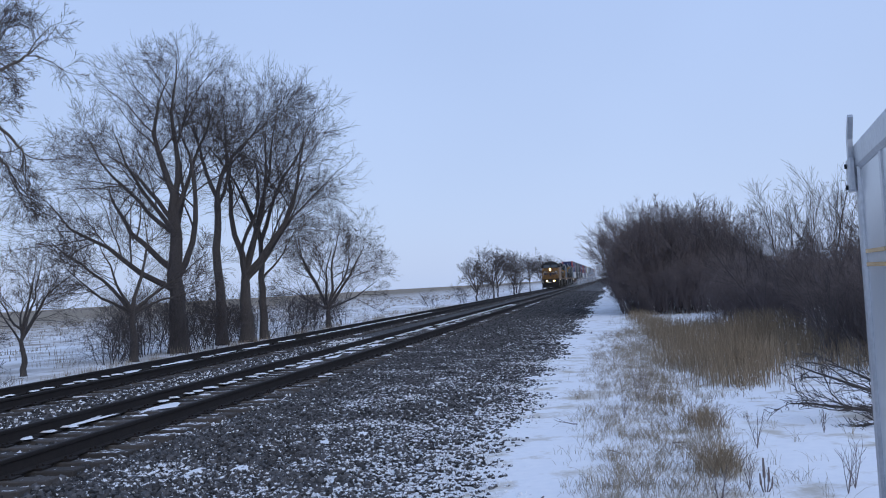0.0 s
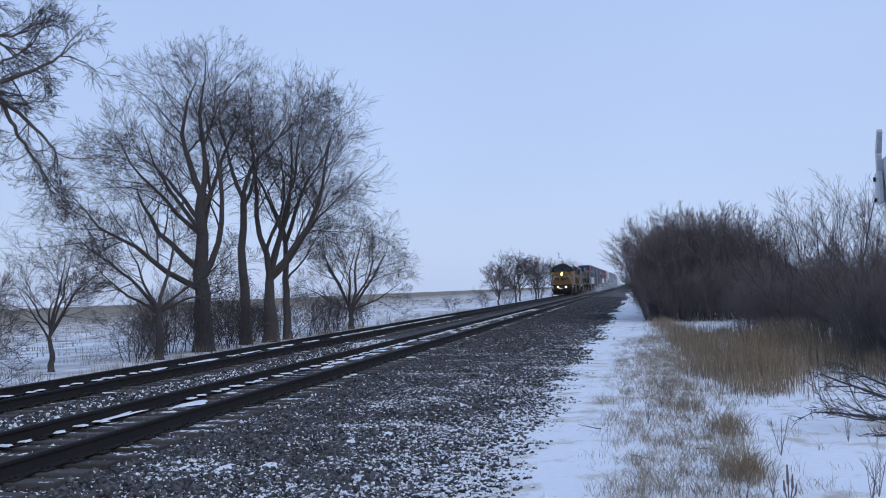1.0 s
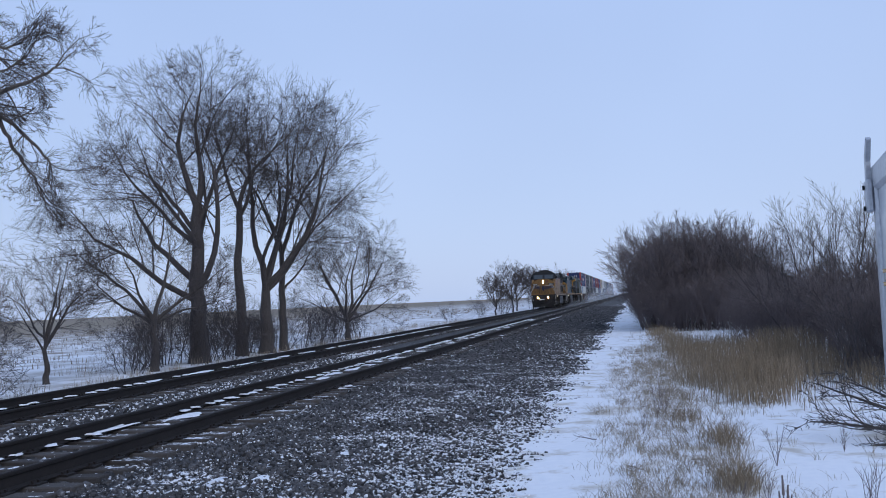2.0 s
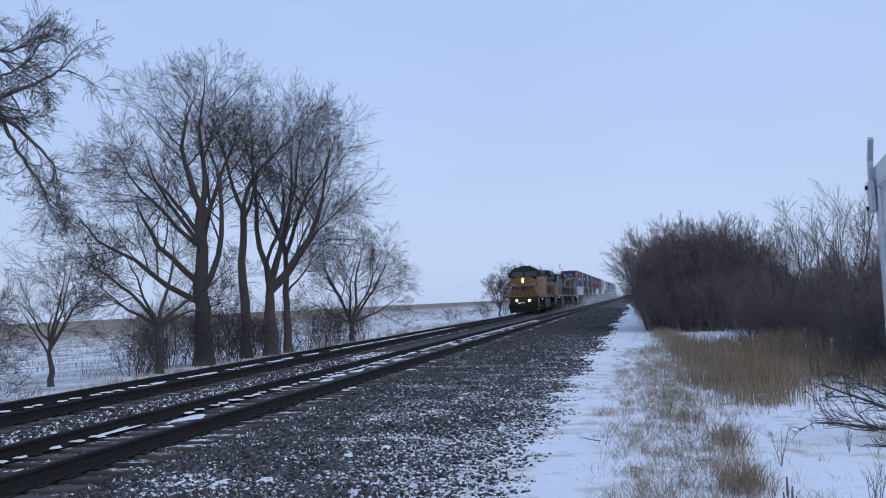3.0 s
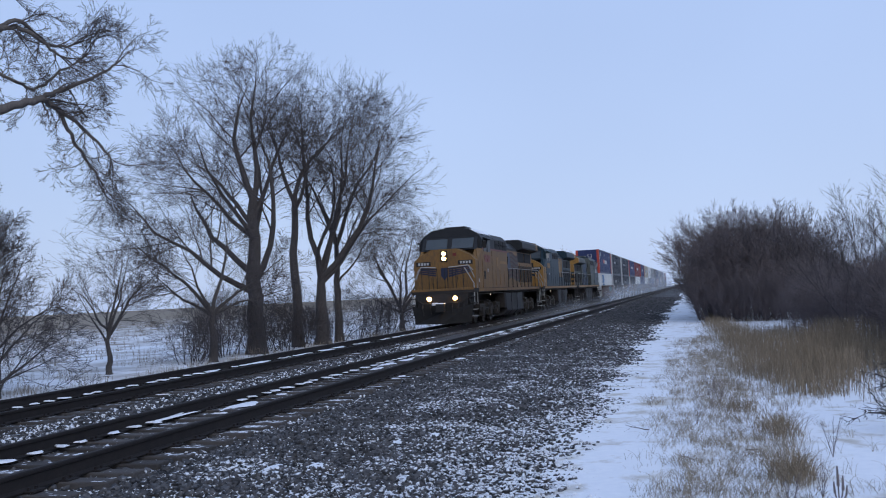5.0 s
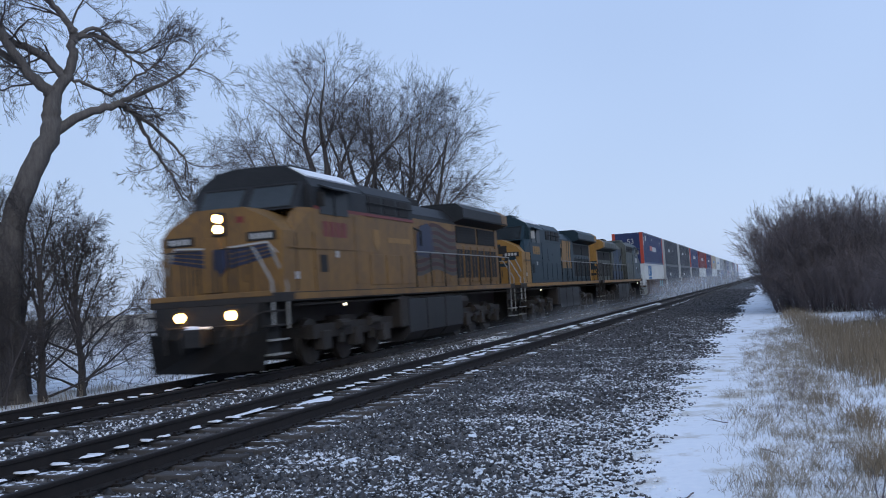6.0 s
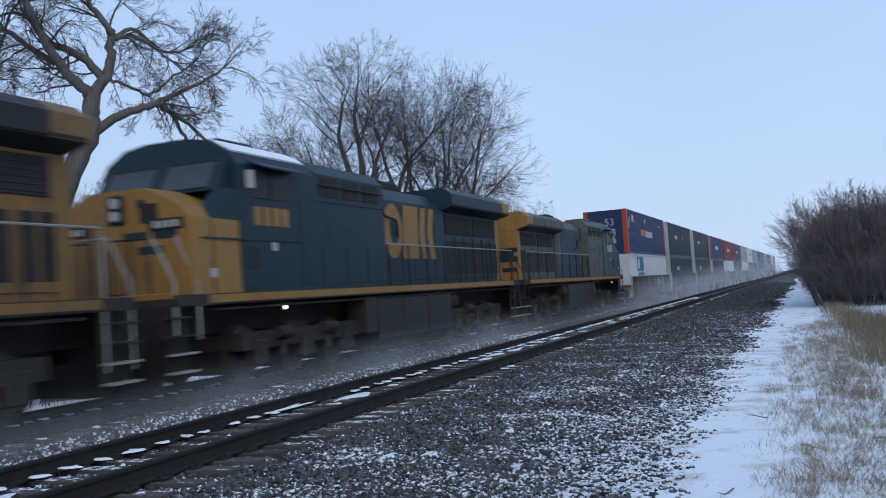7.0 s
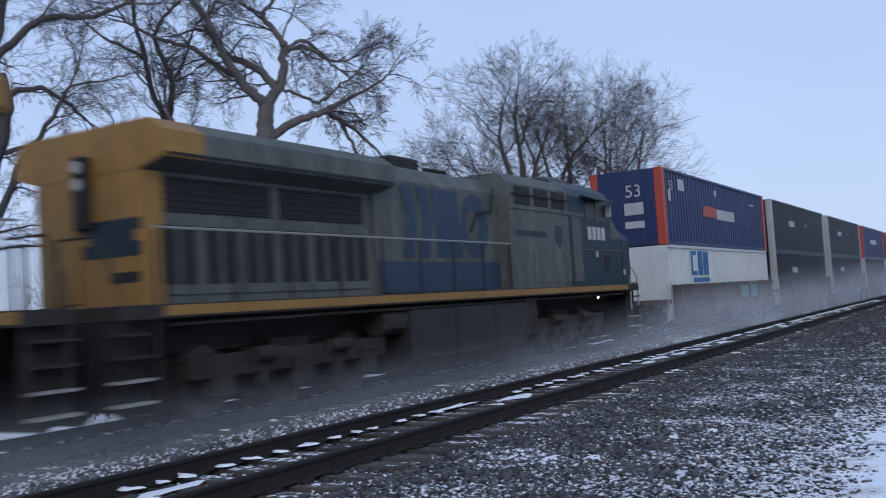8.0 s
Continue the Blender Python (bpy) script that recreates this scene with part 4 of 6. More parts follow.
# ---- enclosed trailer beside the camera ----
def trailer():
    root = tagged(new("cargo_trailer"), "white aluminium cargo trailer with riveted corner trim", "trailer")
    x0, x1, y0, y1, z0, z1 = 0.80, 2.82, -3.2, 3.45, 0.0, 1.86
    # it stands a little askew to the track, turned about its far corner
    root.matrix_basis = pose(x0, y1, 0, 0, 0, -7.5) @ pose(-x0, -y1, 0)
    part("body", boxes((x0, x1, y0, y1, z0, z1), bevel=0.03), M["trailer"], root)
    part("corner_post", boxes((x0 - 0.012, x0 + 0.05, y1 - 0.075, y1 + 0.008, z0, z1 - 0.05), bevel=0.008), M["trailer_trim"], root, "bare metal corner post")
    part("roof_rail", boxes((x0 - 0.014, x0 + 0.06, y0, y1 + 0.01, z1 - 0.07, z1 + 0.02), bevel=0.012), M["trailer_trim"], root, "metal roof rail")
    for y in (y1 - 0.55, y1 - 1.15, y1 - 1.75):
        part("panel_seam", boxes((x0 - 0.006, x0 + 0.01, y - 0.02, y + 0.02, z0, z1 - 0.07)), M["trailer_trim"], root)
    bm = boxes((x0 - 0.035, x0 - 0.012, y1 - 0.05, y1 + 0.035, z1 - 0.14, z1 - 0.03), bevel=0.006)
    prism(bm, [(y1 - 0.012, z1 - 0.06), (y1 + 0.030, z1 - 0.06), (y1 + 0.008, z1 + 0.05), (y1 - 0.075, z1 + 0.105), (y1 - 0.092, z1 + 0.095), (y1 - 0.03, z1 + 0.03)], "x", x0 - 0.03, x0 - 0.014)
    part("bracket", bm, M["trailer_trim"], root, "curved metal bracket on the corner")
    for z in (z1 - 0.125, z1 - 0.055):
        part("rivet", rods([[(x0 - 0.042, y1, z), (x0 - 0.03, y1, z)]], 0.008, 8), M["tyre"], root)
    for z in (1.522, 1.480):
        part("marker_strip", boxes((x0 - 0.006, x0 - 0.001, y1 - 0.9, y1 - 0.076, z - 0.006, z + 0.006)), M["strip"], root, "reflective strip with a warm lamp glint in its colour")
    part("underframe", boxes((x0 + 0.2, x0 + 0.3, y0, y1 - 0.1, -0.14, 0.0), (x1 - 0.3, x1 - 0.2, y0, y1 - 0.1, -0.14, 0.0), (x0 + 0.2, x1 - 0.2, -0.6, -0.5, -0.18, -0.08)), M["rail"], root)
    g = ground_z(1.2, -0.5)
    for x in (x0 + 0.05, x1 - 0.27):
        part("wheel", rods([[(x, -0.55, g + 0.31), (x + 0.2, -0.55, g + 0.31)]], 0.32, 20), M["tyre"], root)
    for x in (x0 + 0.22, x1 - 0.28):
        part("jack_leg", boxes((x, x + 0.06, y1 - 0.3, y1 - 0.24, ground_z(x, 3.1) - 0.02, 0.0)), M["rail"], root)
    return root


# the warm colour paints in the headlights' reflection on the moulding
M["strip"] = material("warm_glint_strip", (0.85, 0.62, 0.32), (0.8, 0.5, 0.22), 0.25, 0.2, 20, 90, 0.0)
trailer()


# ---- train: locomotives ----
M.update(
    yellow=material("armour_yellow", (0.225, 0.118, 0.028), (0.095, 0.057, 0.030), 0.55, 0.0, 1.3, 14, 0.05, amount=0.7, stretch=(1.4, 1.4, 0.3)),
    gold=material("faded_yellow", (0.31, 0.165, 0.038), (0.17, 0.095, 0.034), 0.55, 0.0, 1.3, 16, 0.05, amount=0.55, stretch=(1.4, 1.4, 0.4)),
    roof_grey=material("dark_roof_grey", (0.032, 0.034, 0.037), (0.017, 0.018, 0.020), 0.55, 0.0, 1.4, 20, 0.05, gloss=0.15),
    navy=material("dark_blue_paint", (0.011, 0.026, 0.036), (0.018, 0.034, 0.045), 0.5, 0.0, 1.0, 16, 0.05, gloss=0.18),
    old_grey=material("weathered_grey_paint", (0.13, 0.14, 0.128), (0.052, 0.058, 0.056), 0.65, 0.0, 1.4, 14, 0.06, gloss=0.15, amount=0.65, stretch=(1.4, 1.4, 0.3)),
    old_blue=material("faded_blue_paint", (0.020, 0.040, 0.078), (0.032, 0.046, 0.07), 0.6, 0.0, 1.2, 18, 0.05),
    dark=material("grimy_black_steel", (0.014, 0.014, 0.0145), (0.029, 0.027, 0.026), 0.75, 0.1, 3, 30, 0.2),
    frame=material("grimy_underframe", (0.020, 0.018, 0.018), (0.042, 0.037, 0.034), 0.8, 0.1, 3, 30, 0.2),
    tank=material("grey_fuel_tank", (0.035, 0.036, 0.040), (0.020, 0.020, 0.022), 0.6, 0.1, 1.5, 20, 0.1),
    red=material("red_paint", (0.15, 0.025, 0.02), (0.12, 0.02, 0.018), 0.5, 0.0, 3, 40, 0.0),
    white=material("dirty_white_paint", (0.46, 0.46, 0.45), (0.28, 0.28, 0.28), 0.6, 0.0, 2, 30, 0.03, amount=0.35),
    faded=material("faded_white_paint", (0.085, 0.073, 0.060), (0.055, 0.048, 0.04), 0.6, 0.0, 3, 40, 0.0),
    pale=material("pale_grey_paint", (0.30, 0.30, 0.29), (0.19, 0.19, 0.185), 0.6, 0.0, 4, 40, 0.02),
    flag_red=material("sooty_flag_red", (0.075, 0.030, 0.026), (0.045, 0.024, 0.021), 0.6, 0.0, 3, 30, 0.0),
    flag_blue=material("flag_blue", (0.022, 0.028, 0.06), (0.016, 0.02, 0.042), 0.5, 0.0, 3, 40, 0.0),
    wheel=material("wheel_steel", (0.05, 0.045, 0.042), (0.10, 0.09, 0.082), 0.5, 0.7, 6, 50, 0.1),
    # windscreen base colour is lightened to stand in for reflected sky
    sky_glass=material("sky_tinted_windscreen", (0.085, 0.10, 0.11), (0.065, 0.078, 0.085), 0.2, 0.0, 2, 20, 0.0, gloss=0.5),
    side_glass=material("dark_side_window", (0.014, 0.016, 0.018), (0.02, 0.023, 0.025), 0.35, 0.0, 2, 20, 0.0, gloss=0.15),
    headlight=glow("lit_headlight", (1.0, 0.5, 0.13), 40.0),
    marker=glow("lit_marker_lamp", (1.0, 0.85, 0.6), 6.0),
)

NOSE_FACE = [(-1.5, 1.72), (1.5, 1.72), (1.5, 3.05), (1.28, 3.28), (0.62, 3.62), (-0.62, 3.62), (-1.28, 3.28), (-1.5, 3.05)]
CAB = [(-1.52, 1.72), (1.52, 1.72), (1.52, 4.12), (1.38, 4.34), (0.95, 4.60), (0.45, 4.68), (-0.45, 4.68), (-0.95, 4.60), (-1.38, 4.34), (-1.52, 4.12)]


def slab(outline, y0, y1):
    return prism(bmesh.new(), outline, "y", y0, y1)


def cut(outline, z, upper):
    """The part of a convex x-z outline above or below the level z."""
    out = []
    for (a, b), (c, d) in zip(outline, outline[1:] + outline[:1]):
        if (b >= z) == upper:
            out.append((a, b))
        if (b - z) * (d - z) < 0:
            t = (z - b) / (d - b)
            out.append((a + t * (c - a), z))
    return out


def wheelset(parent, y, r, wheels):
    bm = bmesh.new()
    for s in (-1, 1):
        rod(bm, (s * 0.70, 0, 0), (s * 0.835, 0, 0), r, 22)
        rod(bm, (s * 0.69, 0, 0), (s * 0.72, 0, 0), r + 0.028, 22)
        rod(bm, (s * 0.83, 0, 0), (s * 0.90, 0, 0), 0.14, 10)
        box(bm, s * 0.865 - 0.03, s * 0.865 + 0.03, -0.30, 0.30, -0.03, 0.03)
    rod(bm, (-0.7, 0, 0), (0.7, 0, 0), 0.09, 10)
    ob = part("wheelset", bm, M["wheel"], parent, "steel wheels on an axle")
    ob.matrix_basis = pose(0, y, r)
    wheels.append((ob, y, r))
    return ob


WHEELS = []


def loco_truck(root, y):
    t = part("truck_frame", boxes((-1.22, -0.98, y - 2.45, y + 2.45, 0.62, 0.95), (0.98, 1.22, y - 2.45, y + 2.45, 0.62, 0.95), (-1.0, 1.0, y - 0.5, y + 0.5, 0.7, 1.1), (-1.1, 1.1, y + 2.2, y + 2.4, 0.65, 0.9), (-1.1, 1.1, y - 2.4, y - 2.2, 0.65, 0.9)), M["frame"], root, "grimy cast truck frame")
    for a in (-1.85, 0.0, 1.85):
        wheelset(root, y + a, 0.545, WHEELS)
        for s in (-1, 1):
            part("journal_box", boxes((s * 1.16 - 0.13, s * 1.16 + 0.13, y + a - 0.24, y + a + 0.24, 0.33, 0.80), bevel=0.03), M["frame"], root)
    for a in (-1.4, 0.45, 2.3):
        part("traction_motor", boxes((-0.66, 0.66, y + a - 0.75, y + a + 0.35, 0.16, 0.98), bevel=0.05), M["frame"], root)
    for a in (-0.95, 0.95):
        for s in (-1, 1):
            part("brake_cylinder", rods([[(s * 1.26, y + a - 0.28, 0.9), (s * 1.26, y + a + 0.28, 0.9)]], 0.12, 10), M["frame"], root)
            part("spring", rods([[(s * 1.2, y + a, 0.45), (s * 1.2, y + a, 0.7)]], 0.11, 10), M["dark"], root)


def locomotive(label, c):
    """Wide-cab freight locomotive; y runs from the nose backwards. c names the paints."""
    root = tagged(new("locomotive"), label, "locomotive", "locomotives")
    # frame, pilot, couplers
    part("deck", boxes((-1.53, 1.53, -0.55, 19.35, 1.52, 1.72), bevel=0.01), M[c["sill"]], root)
    part("centre_sill", boxes((-0.6, 0.6, -0.7, 19.5, 1.0, 1.52)), M["frame"], root)
    for s in (-1, 1):
        part("sill_stripe", boxes((s * 1.534 - 0.004, s * 1.534 + 0.004, 0.4, 18.6, 1.56, 1.70)), M[c["stripe"]], root, "reflective sill stripe")
    for y, d in ((-0.55, -1), (19.35, 1)):
        bm = bmesh.new()
        prism(bm, [(-1.12, 0.45), (-0.8, 0.2), (0.8, 0.2), (1.12, 0.45), (1.26, 1.52), (-1.26, 1.52)], "y", min(y, y + 0.14 * d), max(y, y + 0.14 * d))
        part("pilot_plate", bm, M["dark"], root)
        if d < 0:
            bm = bmesh.new()
            vs = [bm.verts.new(p) for p in ((-1.34, -0.72, 0.14), (0, -1.22, 0.14), (1.34, -0.72, 0.14), (1.46, -0.7, 1.0), (0, -0.86, 0.66), (-1.46, -0.7, 1.0))]
            bm.faces.new((vs[0], vs[1], vs[4], vs[5]))
            bm.faces.new((vs[1], vs[2], vs[3], vs[4]))
            bmesh.ops.solidify(bm, geom=bm.faces[:], thickness=0.04)
            part("snow_plough", bm, M["dark"], root, "black V-shaped pilot plough with snow on it")
        part("coupler", boxes((-0.14, 0.14, min(y, y + d * 0.68), max(y, y + d * 0.68), 0.72, 1.02), (-0.2, 0.2, min(y + d * 0.45, y + d * 0.72), max(y + d * 0.45, y + d * 0.72), 0.68, 1.06), bevel=0.02), M["dark"], root)
        for k in (-0.95, -0.55, 0.5, 0.8, 1.05):
            part("air_hose", rods([[(k, y + d * 0.15, 1.1), (k * 0.98, y + d * 0.34, 0.85), (k * 0.92, y + d * 0.36, 0.55)]], 0.03, 6), M["dark"], root)
        for s in (-1, 1):
            for i in range(4):
                yy = y - d * 0.25
                part("step", boxes((s * 1.42 - 0.12, s * 1.42 + 0.12, yy - 0.32, yy + 0.32, 0.42 + 0.3 * i, 0.455 + 0.3 * i)), M["pale" if i < 2 else "frame"], root, "worn step tread")
            part("step_side", boxes((s * 1.3 - 0.015, s * 1.3 + 0.015, y - d * 0.25 - 0.34, y - d * 0.25 + 0.34, 0.40, 1.52)), M["dark"], root)
    part("coupler_snow", boxes((-0.17, 0.17, -1.2, -0.75, 1.03, 1.10), (-0.5, -0.2, -0.78, -0.68, 0.98, 1.12), bevel=0.03), M["snow"], root, "snow packed on the coupler") if c["lit"] else None
    # nose
    nose = part("nose", slab(NOSE_FACE, 0.0, 1.5), M[c["nose"]], root)
    part("nose_door", boxes((-0.42, 0.10, -0.035, 0.0, 1.80, 3.0), bevel=0.01), M[c["nose"]], nose)
    for s in (-1, 1):
        bm = bmesh.new()
        vs = [bm.verts.new(p) for p in ((s * 1.5, 0.55, 3.05), (s * 1.515, 1.5, 3.05), (s * 1.515, 1.5, 3.62), (s * 1.37, 0.99, 3.62), (s * 1.25, 0.6, 3.2), (s * 1.25, 1.5, 3.2), (s * 1.25, 1.5, 3.62), (s * 1.25, 1.05, 3.62))]
        for q in ((0, 1, 2, 3), (0, 3, 7, 4), (3, 2, 6, 7), (1, 5, 6, 2), (0, 4, 5, 1), (4, 7, 6, 5)):
            bm.faces.new([vs[i] for i in q])
        bmesh.ops.recalc_face_normals(bm, faces=bm.faces[:])
        part("cab_corner", bm, M[c["nose"] if c["wings"] else c["cab"]], root, "painted shoulder between nose and windscreen")
        part("nose_seam", boxes((s * 1.503 - 0.006, s * 1.503 + 0.006, 0.62, 0.65, 1.75, 3.02)), M["frame"], nose)
        part("grab_iron", rods([[(s * 0.62, -0.03, 2.0), (s * 0.62, -0.09, 2.02), (s * 0.62, -0.09, 2.3), (s * 0.62, -0.03, 2.32)]], 0.014, 4), M["dark"], nose)
        part("uncoupling_lever", rods([[(s * 0.25, -0.76, 1.08), (s * 0.9, -0.78, 1.08), (s * 1.3, -0.72, 1.32)]], 0.02, 5), M["frame"], root)
    for x in (-1.0, -0.45, 0.12, 0.5, 1.0):
        part("front_stanchion", rods([[(x, -0.5, 1.74), (x, -0.5, 2.66)]], 0.018, 5), M["dark"], root)
    part("nose_badge", boxes((0.42, 0.60, -0.008, -0.001, 3.28, 3.42)), M["red" if c["wings"] else "navy"], nose)
    part("anti_climber", boxes((-1.5, 1.5, -0.56, -0.50, 1.655, 1.765), bevel=0.01), M[c["stripe"]], root)
    hl = part("headlight_housing", boxes((-0.17, 0.17, -0.07, 0.0, 3.02, 3.54), bevel=0.03), M["roof_grey"], nose)
    for z in (3.17, 3.40):
        part("headlight", rods([[(0, -0.09, z), (0, -0.065, z)]], 0.092, 16), M["headlight" if c["lit"] else "white"], nose, "round lit headlight" if c["lit"] else "round unlit headlight")
    for s in (-1, 1):
        nb = part("number_board", boxes((s * 1.02 - 0.36, s * 1.02 + 0.36, -0.03, 0.0, 2.86, 3.06), bevel=0.01), M["dark"], nose, "black number board")
        for k in range(4):
            part("plain_bar", boxes((s * 1.02 - 0.25 + k * 0.14, s * 1.02 - 0.16 + k * 0.14, -0.036, -0.031, 2.90, 3.02)), M["white"], nb)
        part("ditch_light_housing", boxes((s * 0.62 - 0.16, s * 0.62 + 0.16, -0.72, -0.5, 1.16, 1.46), bevel=0.03), M["dark"], root)
        part("ditch_light", rods([[(s * 0.62, -0.75, 1.30), (s * 0.62, -0.715, 1.30)]], 0.098, 16), M["headlight" if c["lit"] else "tank"], root, "round lit ditch light" if c["lit"] else "round unlit ditch light")
        # rails at the front steps
        part("corner_handrail", rods([[(s * 1.5, -0.52, 1.05), (s * 1.5, -0.52, 1.95), (s * 1.12, -0.50, 2.62), (s * 1.05, -0.48, 2.7)]], 0.026, 6), M["pale"], root, "pale painted corner handrail")
        part("corner_handrail", rods([[(s * 1.5, 0.12, 0.95), (s * 1.5, 0.12, 1.9), (s * 1.38, -0.02, 2.35), (s * 1.2, -0.02, 2.75)]], 0.026, 6), M["pale"], root, "pale painted corner handrail")
        part("end_handrail", rods([[(s * 1.05, -0.5, 2.7), (s * 0.25, -0.5, 2.7), (s * 0.25, -0.5, 1.72)], [(s * 0.65, -0.5, 2.7), (s * 0.65, -0.5, 1.72)]], 0.02, 5), M["dark"], root)
        if c["wings"]:
            for i in range(4):
                bm = prism(bmesh.new(), [(s * 0.20, 2.30 + 0.11 * i), (s * (1.30 - 0.05 * i), 2.52 + 0.07 * i), (s * (1.34 - 0.05 * i), 2.578 + 0.07 * i), (s * 0.20, 2.385 + 0.11 * i)], "y", -0.012, -0.002)
                part("wing_stripe", bm, M["flag_blue"], nose, "painted wing stripe")
            bm = prism(bmesh.new(), [(s * 0.18, 2.74), (s * 1.14, 2.80), (s * 1.38, 2.56), (s * 1.37, 2.60), (s * 1.15, 2.84), (s * 0.18, 2.78)], "y", -0.012, -0.002)
            part("wing_outline", bm, M["white"], nose)
    if c["wings"]:
        part("shield", prism(bmesh.new(), [(-0.17, 2.74), (0.17, 2.74), (0.17, 2.36), (0, 2.14), (-0.17, 2.36)], "y", -0.052, -0.038), M["flag_blue"], nose, "painted shield")
    else:
        part("nose_window", boxes((0.48, 0.86, -0.015, 0.0, 3.0, 3.34), bevel=0.005), M["dark"], nose)
        for k, z in ((0.0, 2.72), (0.62, 2.72), (0.3, 2.46)):
            part("marking", boxes((k + 0.12, k + 0.62, -0.012, -0.002, z, z + 0.14)), M["navy"], nose)
    # cab
    lower, upper = cut(CAB, 3.62, False), cut(CAB, 3.62, True)
    cab = part("cab", slab(lower, 1.5, 4.5), M[c.get("front", c["cab"])], root)
    part("cab_roof", slab(upper, 1.46, 4.5), M[c.get("front", c["top"])], root, "roof-coloured upper cab")
    bm = bmesh.new()
    vs = [bm.verts.new(p) for p in ((-1.36, 0.98, 3.60), (1.36, 0.98, 3.60), (1.36, 1.5, 4.30), (-1.36, 1.5, 4.30), (-1.36, 1.55, 3.60), (1.36, 1.55, 3.60))]
    for q in ((0, 1, 2, 3), (0, 3, 4), (1, 5, 2), (0, 4, 5, 1)):
        bm.faces.new([vs[i] for i in q])
    part("windshield_frame", bm, M[c["top"]], root)
    for a, b in ((-1.20, -0.10), (0.10, 1.20)):
        bm = bmesh.new()
        vs = [bm.verts.new((x, 0.98 + 0.52 * (z - 3.60) / 0.70 - 0.012, z)) for x, z in ((a, 3.68), (b, 3.68), (b, 4.18), (a, 4.18))]
        bm.faces.new(vs)
        bmesh.ops.solidify(bm, geom=bm.faces[:], thickness=0.02)
        part("windshield_pane", bm, M["sky_glass"], root, "windshield pane in a dark seal, sky reflection in its colour")
        bm = bmesh.new()
        for x in (a, b):
            rod(bm, (x, 1.012, 3.66), (x, 1.40, 4.20), 0.018, 4)
        for z in (3.66, 4.20):
            y = 0.98 + 0.52 * (z - 3.60) / 0.70 - 0.014
            rod(bm, (a, y, z), (b, y, z), 0.018, 4)
        part("window_seal", bm, M["dark"], root)
        y = 0.98 + 0.52 * 0.3 / 0.70 - 0.03
        part("wiper", rods([[((a + b) / 2 + 0.1, y - 0.10, 3.70), ((a + b) / 2 - 0.12, y + 0.13, 4.02)]], 0.012, 4), M["dark"], root)
    part("roof_unit", boxes((-0.55, 0.55, 2.4, 3.7, 4.66, 4.82), bevel=0.04), M[c["top"]], root)
    for s in (-1, 1):
        x = s * 1.52
        part("cab_window", boxes((min(x, x + s * 0.015), max(x, x + s * 0.015), 1.85, 2.6, 3.50, 4.08), bevel=0.004), M["side_glass"], root)
        part("cab_window", boxes((min(x, x + s * 0.015), max(x, x + s * 0.015), 2.72, 3.4, 3.50, 4.08), bevel=0.004), M["side_glass"], root)
        part("window_post", boxes((min(x, x + s * 0.03), max(x, x + s * 0.03), 2.615, 2.70, 3.48, 4.10)), M[c["top"]], root)
        bm = bmesh.new()
        prism(bm, [(s * 1.50, 4.16), (s * 1.50, 4.20), (s * 1.86, 4.06), (s * 1.86, 4.03)], "y", 1.9, 3.6)
        part("sun_visor", bm, M[c["visor"]], root, "sun visor over the cab window")
        # white paint imitates a bright reflecting pane; the lead's mirror stays dark
        part("mirror", boxes((s * 1.6 - 0.08, s * 1.6 + 0.08, 1.78, 1.82, 3.66, 4.0)), M["dark" if c["wings"] else "white"], root)
        part("cab_side_door", boxes((min(x, x + s * 0.012), max(x, x + s * 0.012), 3.75, 4.35, 1.85, 3.55), bevel=0.004), M[c["cab"]], root)
        part("toilet_vent", boxes((min(x, x + s * 0.012), max(x, x + s * 0.012), 1.75, 2.12, 2.15, 2.55), bevel=0.004), M["dark"], root)
        part("panel_line", boxes((min(x, x + s * 0.02), max(x, x + s * 0.02), 0.3, 4.4, 2.68, 2.71)), M[c["cab"]], root)
        for k in range(4):
            part("plain_bar", boxes((min(x, x + s * 0.006), max(x, x + s * 0.006), 2.0 + 0.34 * k, 2.26 + 0.34 * k, 2.98, 3.34)), M[c["digits"]], root, "plain bar of a painted number")
        for k in range(2):
            part("warning_label", boxes((min(x, x + s * 0.006), max(x, x + s * 0.006), 0.5 + 2.1 * k, 0.68 + 2.1 * k, 2.0 + 0.5 * k, 2.16 + 0.5 * k)), M["white"], root)
    # equipment cabin behind the cab
    aux = [(-1.5, 1.72), (1.5, 1.72), (1.5, 4.2), (1.25, 4.46), (-1.25, 4.46), (-1.5, 4.2)]
    cabin = part("equipment_cabin", slab(cut(aux, 3.62, False), 4.5, 8.0), M[c["cab"]], root)
    part("cabin_top", slab(cut(aux, 3.62, True), 4.5, 8.0), M[c["top"]], root)
    for s in (-1, 1):
        x = s * 1.5
        for k in range(3):
            part("vent_grille", boxes((min(x, x + s * 0.02), max(x, x + s * 0.02), 4.75 + 1.05 * k, 5.55 + 1.05 * k, 3.72, 4.15), bevel=0.004), M["dark"], root)
        part("red_line" if c["line"] else "trim_line", boxes((min(x, x + s * 0.022), max(x, x + s * 0.022), 1.55, 8.0, 3.60, 3.68)), M["red" if c["line"] else c["top"]], root)
        part("cabin_rail", rods([[(s * 1.56, 4.6, 3.95), (s * 1.56, 7.9, 3.95)]], 0.02, 5), M["dark"], root)
        part("lettering_bar", boxes((min(x, x + s * 0.006), max(x, x + s * 0.006), 6.0, 7.7, 2.96, 3.10)), M[c["letters"]], root, "plain bar of faded lettering")
